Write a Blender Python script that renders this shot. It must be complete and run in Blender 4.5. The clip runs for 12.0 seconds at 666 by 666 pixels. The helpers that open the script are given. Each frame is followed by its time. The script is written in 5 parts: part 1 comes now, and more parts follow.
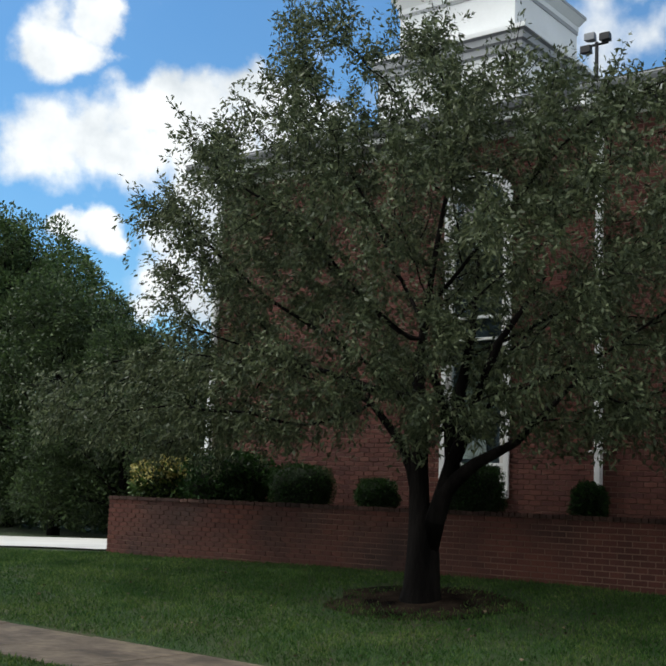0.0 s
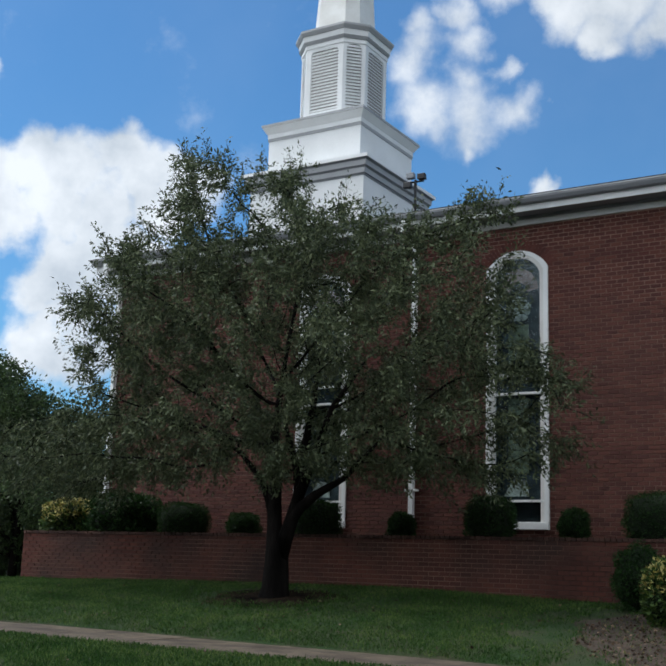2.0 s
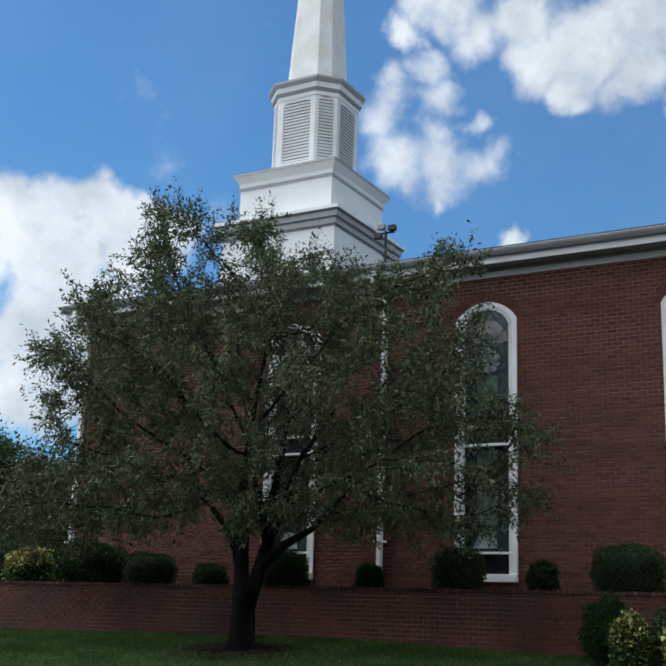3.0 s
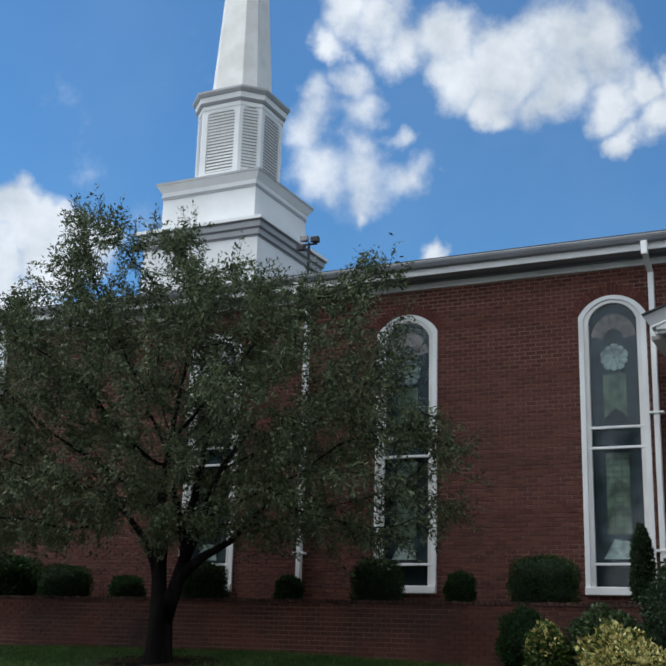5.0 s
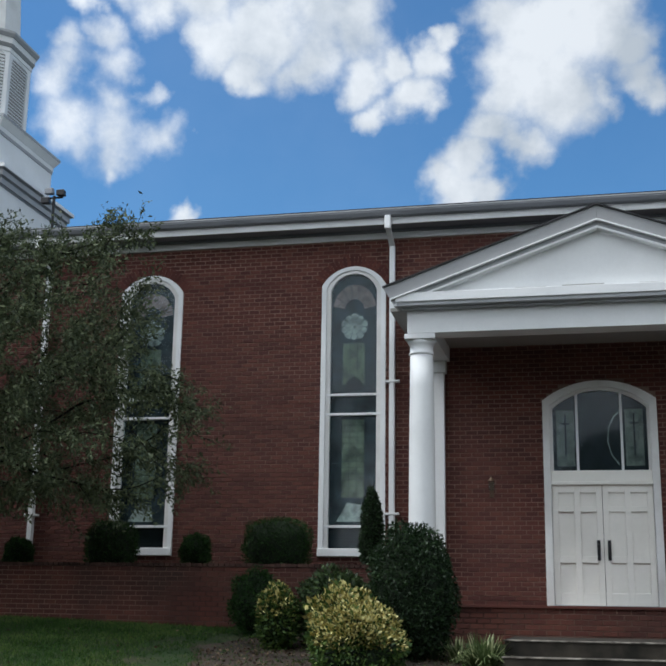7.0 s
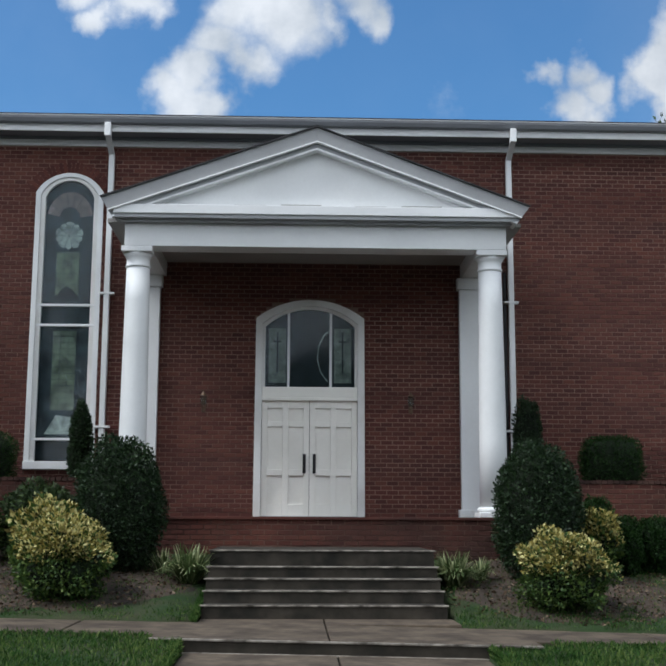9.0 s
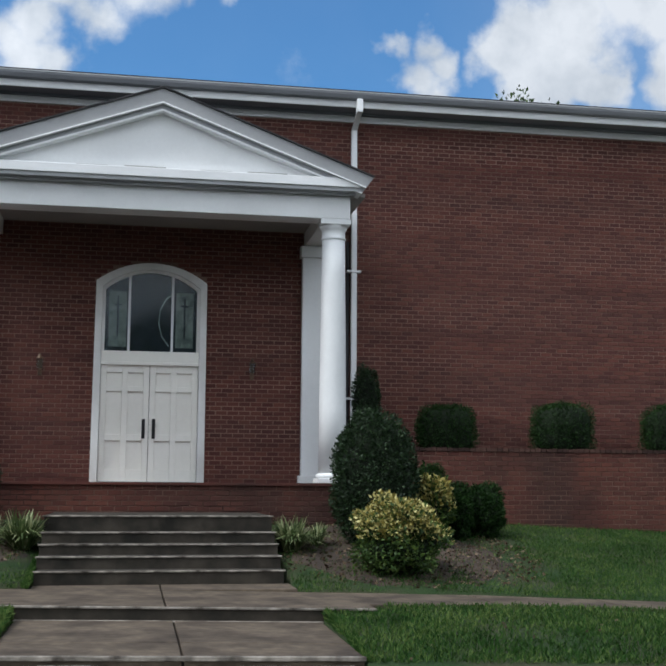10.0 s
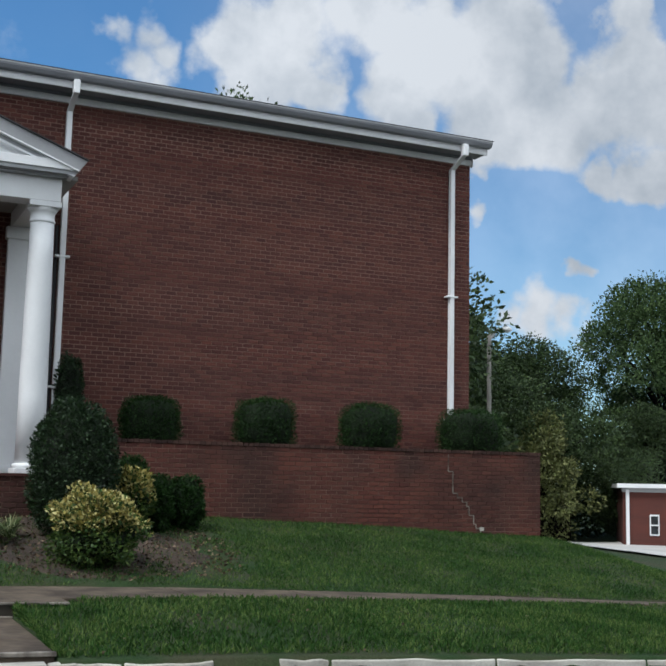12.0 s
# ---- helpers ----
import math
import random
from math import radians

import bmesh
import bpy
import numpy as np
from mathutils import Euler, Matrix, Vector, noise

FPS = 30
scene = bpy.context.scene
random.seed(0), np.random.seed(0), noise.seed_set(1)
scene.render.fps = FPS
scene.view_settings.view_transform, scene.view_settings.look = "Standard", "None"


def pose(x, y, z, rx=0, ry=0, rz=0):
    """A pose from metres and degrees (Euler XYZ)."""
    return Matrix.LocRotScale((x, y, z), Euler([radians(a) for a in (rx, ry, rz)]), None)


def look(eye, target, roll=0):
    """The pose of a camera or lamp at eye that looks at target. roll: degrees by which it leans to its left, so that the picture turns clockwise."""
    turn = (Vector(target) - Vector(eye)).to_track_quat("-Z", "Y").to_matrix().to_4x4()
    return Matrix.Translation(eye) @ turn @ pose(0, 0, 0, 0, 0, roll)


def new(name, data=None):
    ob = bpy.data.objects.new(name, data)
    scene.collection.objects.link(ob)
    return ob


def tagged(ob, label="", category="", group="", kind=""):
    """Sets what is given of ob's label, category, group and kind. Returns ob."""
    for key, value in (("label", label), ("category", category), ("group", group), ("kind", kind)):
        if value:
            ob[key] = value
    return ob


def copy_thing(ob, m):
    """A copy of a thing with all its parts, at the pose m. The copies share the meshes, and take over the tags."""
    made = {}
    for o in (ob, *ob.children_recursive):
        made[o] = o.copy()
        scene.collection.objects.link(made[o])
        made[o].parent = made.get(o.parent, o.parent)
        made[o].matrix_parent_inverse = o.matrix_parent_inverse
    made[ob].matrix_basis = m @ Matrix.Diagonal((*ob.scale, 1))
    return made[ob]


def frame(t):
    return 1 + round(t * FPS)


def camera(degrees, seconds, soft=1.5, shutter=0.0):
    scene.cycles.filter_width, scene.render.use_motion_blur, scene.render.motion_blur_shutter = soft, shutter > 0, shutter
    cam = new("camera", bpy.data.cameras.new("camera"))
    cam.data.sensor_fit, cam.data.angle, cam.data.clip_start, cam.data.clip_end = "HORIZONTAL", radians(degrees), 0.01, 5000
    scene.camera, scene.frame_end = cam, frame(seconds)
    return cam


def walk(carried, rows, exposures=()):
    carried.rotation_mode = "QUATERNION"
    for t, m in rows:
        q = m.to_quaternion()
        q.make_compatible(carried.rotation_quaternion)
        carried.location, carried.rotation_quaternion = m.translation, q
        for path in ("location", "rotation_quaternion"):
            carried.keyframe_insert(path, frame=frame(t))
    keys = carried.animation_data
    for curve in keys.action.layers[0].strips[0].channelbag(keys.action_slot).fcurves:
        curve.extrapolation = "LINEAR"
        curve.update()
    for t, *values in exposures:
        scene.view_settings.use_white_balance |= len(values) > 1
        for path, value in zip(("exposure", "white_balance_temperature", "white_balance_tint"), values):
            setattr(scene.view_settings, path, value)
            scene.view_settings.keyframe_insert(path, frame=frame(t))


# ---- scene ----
cam = camera(32.79, 12.0, soft=2.1)

# seconds, eye x y z, yaw to the left, pitch up, roll
PATH = [
    (0.0, -3.298, 4.673, 2.393, 38.000, 8.339, 2.241),
    (0.1, -3.048, 4.401, 2.427, 37.588, 8.287, 2.187),
    (0.2, -2.804, 4.063, 2.359, 37.037, 8.586, 2.119),
    (0.3, -2.533, 3.668, 2.303, 36.471, 8.815, 2.090),
    (0.4, -2.245, 3.269, 2.239, 35.976, 9.035, 2.039),
    (0.5, -1.952, 2.871, 2.155, 35.546, 9.323, 1.970),
    (0.6, -1.641, 2.447, 2.066, 35.133, 9.534, 1.887),
    (0.7, -1.308, 1.994, 1.972, 34.768, 9.754, 1.820),
    (0.8, -0.954, 1.511, 1.872, 34.441, 9.955, 1.762),
    (0.9, -0.576, 0.995, 1.765, 34.151, 10.139, 1.714),
    (1.0, -0.178, 0.451, 1.652, 33.879, 10.257, 1.661),
    (1.5, -0.178, 0.451, 1.652, 32.603, 11.108, 1.719),
    (2.0, -0.178, 0.451, 1.652, 31.569, 11.835, 1.874),
    (2.5, -0.178, 0.451, 1.652, 30.501, 13.020, 1.981),
    (2.7, -0.178, 0.451, 1.652, 30.281, 13.619, 2.014),
    (4.3, -0.178, 0.451, 1.652, 28.749, 15.930, 2.163),
    (4.5, -0.178, 0.451, 1.652, 28.153, 15.799, 2.025),
    (5.0, -0.178, 0.451, 1.652, 26.019, 15.098, 1.700),
    (5.5, -0.178, 0.451, 1.652, 22.999, 14.369, 1.434),
    (6.0, -0.178, 0.451, 1.652, 19.775, 14.105, 1.250),
    (6.5, -0.178, 0.451, 1.652, 16.533, 13.776, 1.023),
    (7.0, -0.178, 0.451, 1.652, 12.737, 13.539, 0.883),
    (7.2, -0.178, 0.451, 1.652, 11.074, 13.489, 0.878),
    (8.8, -0.178, 0.451, 1.652, -0.472, 10.215, 0.312),
    (9.0, -0.178, 0.451, 1.652, -1.865, 9.386, 0.265),
    (9.5, -0.178, 0.451, 1.652, -6.038, 7.987, 0.234),
    (10.0, -0.178, 0.451, 1.652, -9.916, 7.727, 0.368),
    (10.5, -0.178, 0.451, 1.652, -13.823, 7.826, 0.724),
    (11.0, -0.178, 0.451, 1.652, -17.722, 7.961, 0.782),
    (11.5, -0.178, 0.451, 1.652, -21.172, 7.803, 0.996),
    (12.0, -0.178, 0.451, 1.652, -24.718, 7.545, 1.161),
]


def aim(x, y, z, yaw, pitch, roll):
    a, p = radians(yaw), radians(pitch)
    way = Vector((-math.sin(a) * math.cos(p), math.cos(a) * math.cos(p), math.sin(p)))
    eye = Vector((x, y, z))
    return look(eye, eye + way * 10, roll)


walk(cam, [(r[0], aim(*r[1:])) for r in PATH], exposures=[(0.0, 0.16, 6600, 7.0), (1.0, 0.02, 6180, 8.0), (4.5, -0.08, 6130, 8.0), (7.0, -0.02, 6150, 8.0), (9.5, 0.04, 6120, 9.0), (10.5, 0.09, 6120, 8.8), (12.0, -0.02, 6130, 8.5)])

# ---- sky, sun, exposure ----
SUN_AZ, SUN_EL = radians(-110), radians(54)   # off the left end of the church, a little in front of its facade
world = bpy.data.worlds.new("sky")
scene.world = world
world.use_nodes = True
wn, wl = world.node_tree.nodes, world.node_tree.links
wn.clear()


def wnode(kind, **values):
    n = wn.new(kind)
    for k, v in values.items():
        n.inputs[int(k[1:])].default_value = v
    return n


w_out = wnode("ShaderNodeOutputWorld")
w_bg = wnode("ShaderNodeBackground", i1=1.0)
w_sky = wnode("ShaderNodeTexSky")
w_sky.sky_type = "NISHITA"
w_sky.sun_disc = False
w_sky.sun_elevation, w_sky.sun_rotation = SUN_EL, SUN_AZ
w_sky.air_density, w_sky.dust_density, w_sky.ozone_density = 1.2, 0.3, 3.0
w_dim = wnode("ShaderNodeMix")
w_dim.data_type, w_dim.blend_type = "RGBA", "MULTIPLY"
w_dim.inputs[0].default_value = 1.0
w_dim.inputs[7].default_value = (0.061, 0.101, 0.127, 1)
wl.new(w_sky.outputs[0], w_dim.inputs[6])
w_co = wnode("ShaderNodeTexCoord")

# cumulus banks: bearing, height and radius of each puff, in degrees
BANK_WEST = [(-50.3, 17.1, 1.8), (-48.8, 18.7, 1.5), (-47.1, 19.5, 1.5), (-45.1, 19.3, 1.5), (-43.2, 20.1, 1.3), (-41.8, 19.1, 1.5), (-48.8, 16.6, 1.5), (-46.3, 17.3, 1.7), (-43.7, 17.5, 1.7),
             (-40.1, 19.0, 1.0), (-38.7, 18.3, 1.2), (-40.9, 17.3, 1.4), (-51.2, 21.2, 1.0), (-51.0, 23.1, 1.0), (-45.9, 14.8, 1.4), (-46.4, 13.1, 1.4), (-44.6, 13.7, 1.5), (-44.1, 15.8, 1.5),
             (-46.7, 10.6, 1.4), (-45.4, 9.4, 1.4), (-45.5, 11.5, 1.4), (-43.6, 11.2, 1.7), (-50.0, 12.8, 0.9), (-51.2, 12.7, 0.8), (-47.2, 9.3, 1.0), (-42.5, 14.7, 1.7), (-52.9, 16.6, 1.9),
             (-52.8, 21.4, 1.5)]
BANK_SPIRE = [(-25.9, 27.9, 1.08), (-27.6, 26.8, 1.08), (-27.2, 25.4, 1.32), (-24.8, 26.4, 1.2), (-24.4, 24.5, 1.2), (-22.8, 25.3, 0.72), (-26.9, 23.4, 1.56), (-24.4, 22.9, 1.8), (-22.1, 23.0, 1.44),
              (-24.8, 21.7, 0.72), (-19.9, 23.2, 0.48)]
BANK_HIGH = [(-27.1, 29.8, 1.0), (-25.5, 31.3, 1.3), (-23.5, 30.7, 1.5), (-22.3, 29.2, 1.6), (-20.2, 29.8, 1.5), (-19.3, 27.9, 1.6), (-17.0, 28.3, 1.9), (-14.2, 28.7, 2.3), (-12.0, 28.5, 2.0),
             (-14.3, 27.1, 1.6), (-17.7, 26.8, 1.0), (-11.6, 26.5, 1.3), (-7.7, 27.1, 1.1), (-8.8, 25.5, 1.2), (-10.7, 24.7, 0.9), (-6.5, 28.1, 0.8), (-9.8, 26.9, 0.9)]
BANK_PORCH = [(-3.7, 28.8, 1.6), (-1.7, 27.8, 2.4), (1.1, 28.2, 2.5), (2.8, 26.9, 1.7), (4.0, 25.8, 1.1), (-3.3, 25.9, 2.0), (-0.6, 25.4, 2.2), (1.6, 24.8, 1.1), (-4.5, 23.9, 1.5), (-2.9, 23.0, 1.3),
              (-5.7, 22.1, 1.3), (-6.1, 20.7, 1.3), (-4.6, 20.5, 1.1), (-20.8, 19.3, 0.75), (-20.2, 19.2, 0.6)]
BANK_EAST = [(12.9, 21.9, 0.9), (14.8, 22.0, 1.1), (15.5, 21.1, 1.0), (14.1, 20.4, 1.1), (15.0, 19.8, 0.9), (31.9, 14.1, 0.8), (33.7, 8.7, 1.0), (35.2, 8.8, 1.3), (36.6, 8.4, 1.2),
             (37.3, 10.6, 0.6), (32.2, 15.8, 0.6)]
BANK_FAR = [(19.4, 21.4, 1.7), (20.3, 22.6, 1.8), (22.3, 23.1, 2.2), (22.1, 20.5, 2.0), (19.7, 19.3, 1.5), (23.5, 19.3, 1.3), (26.5, 23.0, 1.9), (28.2, 20.1, 2.0), (29.5, 22.2, 2.2), (31.7, 20.5, 2.4), (33.2, 22.5, 2.4),
            (35.0, 20.4, 2.4), (36.5, 18.1, 1.9), (39.7, 22.7, 1.3), (40.1, 20.3, 1.9), (40.9, 18.5, 2.4), (39.0, 18.6, 1.7), (38.6, 15.6, 1.1), (40.8, 15.3, 1.3), (32.1, 17.8, 1.7), (34.5, 17.8, 1.7), (28.4, 18.5, 1.1)]
# how solid each bank is
PUFFS = [(p, solid) for bank, solid in ((BANK_WEST, 1.3), (BANK_SPIRE, 0.70), (BANK_HIGH, 0.95), (BANK_PORCH, 1.0), (BANK_EAST, 0.95), (BANK_FAR, 1.4)) for p in bank]
w_bend = wnode("ShaderNodeTexNoise", i2=17.0, i3=6.0, i4=0.52)
wl.new(w_co.outputs["Generated"], w_bend.inputs[0])
w_shift = wn.new("ShaderNodeVectorMath")
w_shift.operation = "MULTIPLY_ADD"
w_shift.inputs[1].default_value = (0.075, 0.075, 0.075)
wl.new(w_bend.outputs["Color"], w_shift.inputs[0])
w_way = wn.new("ShaderNodeVectorMath")
w_way.operation = "ADD"
w_way.inputs[1].default_value = (-0.0375, -0.0375, -0.0375)
wl.new(w_co.outputs["Generated"], w_way.inputs[0])
wl.new(w_way.outputs[0], w_shift.inputs[2])
w_warp = wnode("ShaderNodeTexNoise", i2=13.0, i3=9.0, i4=0.62)
wl.new(w_co.outputs["Generated"], w_warp.inputs[0])
w_big = wnode("ShaderNodeTexNoise", i2=2.2, i3=6.0, i4=0.55)
wl.new(w_co.outputs["Generated"], w_big.inputs[0])
last = None
for (bearing, high, size), solid in PUFFS:
    way_x, way_z = radians(bearing), radians(high)
    away = wn.new("ShaderNodeVectorMath")
    away.operation = "DISTANCE"
    wl.new(w_shift.outputs[0], away.inputs[0])
    away.inputs[1].default_value = (math.sin(way_x) * math.cos(way_z), math.cos(way_x) * math.cos(way_z), math.sin(way_z))
    near = wnode("ShaderNodeMapRange", i1=radians(size) * 2.0, i2=0.0, i3=0.0, i4=solid)
    near.interpolation_type = "SMOOTHSTEP"
    wl.new(away.outputs[1], near.inputs[0])
    if last is None:
        last = near.outputs[0]
    else:
        join = wn.new("ShaderNodeMath")
        join.operation = "SMOOTH_MAX"
        join.inputs[2].default_value = 0.22
        wl.new(last, join.inputs[0])
        wl.new(near.outputs[0], join.inputs[1])
        last = join.outputs[0]


def wmath(op, a, b, clamp=False):
    n = wn.new("ShaderNodeMath")
    n.operation, n.use_clamp = op, clamp
    for i, v in enumerate((a, b)):
        if isinstance(v, (int, float)):
            n.inputs[i].default_value = v
        else:
            wl.new(v, n.inputs[i])
    return n.outputs[0]


# puffs broken up by fine noise, and a thin veil of broad noise elsewhere
puff = wmath("ADD", last, wmath("MULTIPLY", wmath("SUBTRACT", w_warp.outputs[0], 0.5), 0.95))
cover = wnode("ShaderNodeMapRange", i1=0.20, i2=0.90, i3=0.0, i4=1.0)
cover.interpolation_type = "SMOOTHSTEP"
wl.new(puff, cover.inputs[0])
veil = wnode("ShaderNodeMapRange", i1=0.45, i2=0.80, i3=0.02, i4=0.07)
wl.new(w_big.outputs[0], veil.inputs[0])
w_split = wn.new("ShaderNodeSeparateXYZ")
wl.new(w_co.outputs["Generated"], w_split.inputs[0])
# broken cumulus over the street side and overhead
rear = wnode("ShaderNodeMapRange", i1=0.50, i2=-0.25, i3=-0.25, i4=0.44)
wl.new(w_split.outputs[1], rear.inputs[0])
field = wnode("ShaderNodeMapRange", i1=0.58, i2=0.72, i3=0.0, i4=1.0)
field.interpolation_type = "SMOOTHSTEP"
wl.new(wmath("ADD", w_big.outputs[0], rear.outputs[0]), field.inputs[0])
haze = wnode("ShaderNodeMapRange", i1=0.20, i2=0.62, i3=0.0, i4=0.34)   # thin milky air towards the right end of the street
wl.new(w_split.outputs[0], haze.inputs[0])
thin = wmath("MAXIMUM", veil.outputs[0], haze.outputs[0])
whole = wmath("MAXIMUM", wmath("MAXIMUM", cover.outputs[0], thin), field.outputs[0])
w_shade = wnode("ShaderNodeTexNoise", i2=8.5, i3=5.0, i4=0.55)
w_move = wn.new("ShaderNodeVectorMath")
w_move.operation = "ADD"
w_move.inputs[1].default_value = (0.0, 0.03, 0.06)
wl.new(w_co.outputs["Generated"], w_move.inputs[0])
wl.new(w_move.outputs[0], w_shade.inputs[0])
w_tone = wn.new("ShaderNodeValToRGB")
w_tone.color_ramp.elements[0].position, w_tone.color_ramp.elements[0].color = 0.41, (0.56, 0.61, 0.67, 1)
w_tone.color_ramp.elements[1].position, w_tone.color_ramp.elements[1].color = 0.58, (0.90, 0.92, 0.95, 1)
wl.new(wmath("ADD", wmath("MULTIPLY", w_shade.outputs[0], 0.70), wmath("MULTIPLY", w_warp.outputs[0], 0.30)), w_tone.inputs[0])
w_mix = wn.new("ShaderNodeMix")
w_mix.data_type = "RGBA"
wl.new(whole, w_mix.inputs[0])
wl.new(w_dim.outputs[2], w_mix.inputs[6])
# clouds opposite the building stand in fuller light
w_lit = wnode("ShaderNodeMapRange", i1=0.35, i2=-0.45, i3=1.0, i4=1.85)
wl.new(w_split.outputs[1], w_lit.inputs[0])
w_full = wn.new("ShaderNodeVectorMath")
w_full.operation = "SCALE"
wl.new(w_tone.outputs[0], w_full.inputs[0])
# those far to the right show more of their shaded side
w_dull = wnode("ShaderNodeMapRange", i1=-0.70, i2=0.62, i3=1.10, i4=0.78)
wl.new(w_split.outputs[0], w_dull.inputs[0])
wl.new(wmath("MULTIPLY", w_lit.outputs[0], w_dull.outputs[0]), w_full.inputs[3])
wl.new(w_full.outputs[0], w_mix.inputs[7])
wl.new(w_mix.outputs[2], w_bg.inputs[0])
wl.new(w_bg.outputs[0], w_out.inputs[0])

sun_lamp = bpy.data.lights.new("sun", "SUN")
sun_lamp.energy, sun_lamp.angle, sun_lamp.color = 2.5, radians(14), (1.0, 0.97, 0.94)
sun = new("sun", sun_lamp)
sun_way = Vector((math.sin(SUN_AZ) * math.cos(SUN_EL), math.cos(SUN_AZ) * math.cos(SUN_EL), math.sin(SUN_EL)))
sun.matrix_world = look(sun_way * 60, (0, 0, 0))


# ---- materials ----
def material(name, base, rough=0.8, vary=0.15, fine=40.0, broad=1.2, bump=0.15, metal=0.0, island=0.0, piece=0.0,
             second=None, gloss=0.3, squash=None):
    """A surface with two scales of variation, bump, and shifts for each loose island or each object."""
    m = bpy.data.materials.new(name)
    m.use_nodes = True
    n, l = m.node_tree.nodes, m.node_tree.links
    b = n["Principled BSDF"]
    b.inputs["Roughness"].default_value, b.inputs["Metallic"].default_value = rough, metal
    b.inputs["Specular IOR Level"].default_value = gloss
    geo = n.new("ShaderNodeNewGeometry")
    place = geo.outputs["Position"]
    if squash:
        sc = n.new("ShaderNodeVectorMath")
        sc.operation = "MULTIPLY"
        sc.inputs[1].default_value = squash
        l.new(place, sc.inputs[0])
        place = sc.outputs[0]
    n1, n2 = n.new("ShaderNodeTexNoise"), n.new("ShaderNodeTexNoise")
    n1.inputs["Scale"].default_value, n2.inputs["Scale"].default_value = fine, broad
    n1.inputs["Detail"].default_value, n2.inputs["Detail"].default_value = 4, 5
    l.new(place, n1.inputs["Vector"])
    l.new(place, n2.inputs["Vector"])
    mix = n.new("ShaderNodeMix")
    mix.data_type = "RGBA"
    mix.inputs[6].default_value = (*base, 1)
    mix.inputs[7].default_value = (*(second or [c * (1 - 2.2 * vary) for c in base]), 1)
    r = n.new("ShaderNodeMapRange")
    r.inputs[1].default_value, r.inputs[2].default_value = 0.38, 0.68
    l.new(n2.outputs[0], r.inputs[0])
    l.new(r.outputs[0], mix.inputs[0])
    hsv = n.new("ShaderNodeHueSaturation")
    l.new(mix.outputs[2], hsv.inputs["Color"])

    def math_node(op, a, v):
        k = n.new("ShaderNodeMath")
        k.operation = op
        l.new(a, k.inputs[0])
        if isinstance(v, float):
            k.inputs[1].default_value = v
        else:
            l.new(v, k.inputs[1])
        return k.outputs[0]

    value = math_node("ADD", math_node("MULTIPLY", n1.outputs[0], 2.0 * vary), 1.0 - vary)
    if island or piece:
        if piece:
            rnd = n.new("ShaderNodeObjectInfo").outputs["Random"]
        else:
            rnd = geo.outputs["Random Per Island"]
        amount = island or piece
        value = math_node("MULTIPLY", value, math_node("ADD", math_node("MULTIPLY", rnd, 2.0 * amount), 1.0 - amount))
        hue = math_node("ADD", math_node("MULTIPLY", rnd, 0.03 * amount), 0.5 - 0.015 * amount)
        l.new(hue, hsv.inputs["Hue"])
    l.new(value, hsv.inputs["Value"])
    l.new(hsv.outputs[0], b.inputs["Base Color"])
    if bump:
        bp = n.new("ShaderNodeBump")
        bp.inputs["Strength"].default_value, bp.inputs["Distance"].default_value = bump, 0.02
        l.new(n1.outputs[0], bp.inputs["Height"])
        l.new(bp.outputs[0], b.inputs["Normal"])
    return m


def leaf_material(name, base, tips=None, spread=0.45, shine=0.35, patch=0.0):
    """Leaves: each its own shade, a little light through them."""
    m = bpy.data.materials.new(name)
    m.use_nodes = True
    n, l = m.node_tree.nodes, m.node_tree.links
    b, out = n["Principled BSDF"], n["Material Output"]
    geo, ramp = n.new("ShaderNodeNewGeometry"), n.new("ShaderNodeValToRGB")
    e = ramp.color_ramp.elements
    e[0].color = (*[c * (1 - spread) for c in base], 1)
    e[1].color = (*(tips or [c * (1 + spread) for c in base]), 1)
    mid = e.new(0.55)
    mid.color = (*base, 1)
    if patch:
        # broad drier and greener patches on top of the leaf-to-leaf shifts
        cloud = n.new("ShaderNodeTexNoise")
        cloud.inputs["Scale"].default_value, cloud.inputs["Detail"].default_value = 1.1, 5.0
        l.new(geo.outputs["Position"], cloud.inputs["Vector"])
        add = n.new("ShaderNodeMath")
        add.operation = "MULTIPLY_ADD"
        add.inputs[1].default_value = patch
        l.new(cloud.outputs[0], add.inputs[0])
        low = n.new("ShaderNodeMath")
        low.operation = "SUBTRACT"
        low.inputs[1].default_value = patch * 0.5
        l.new(geo.outputs["Random Per Island"], low.inputs[0])
        l.new(low.outputs[0], add.inputs[2])
        l.new(add.outputs[0], ramp.inputs[0])
    else:
        l.new(geo.outputs["Random Per Island"], ramp.inputs[0])
    l.new(ramp.outputs[0], b.inputs["Base Color"])
    b.inputs["Roughness"].default_value = 0.55
    b.inputs["Specular IOR Level"].default_value = shine
    tr, mix = n.new("ShaderNodeBsdfTranslucent"), n.new("ShaderNodeMixShader")
    l.new(ramp.outputs[0], tr.inputs[0])
    mix.inputs[0].default_value = 0.25
    l.new(b.outputs[0], mix.inputs[1])
    l.new(tr.outputs[0], mix.inputs[2])
    l.new(mix.outputs[0], out.inputs[0])
    return m


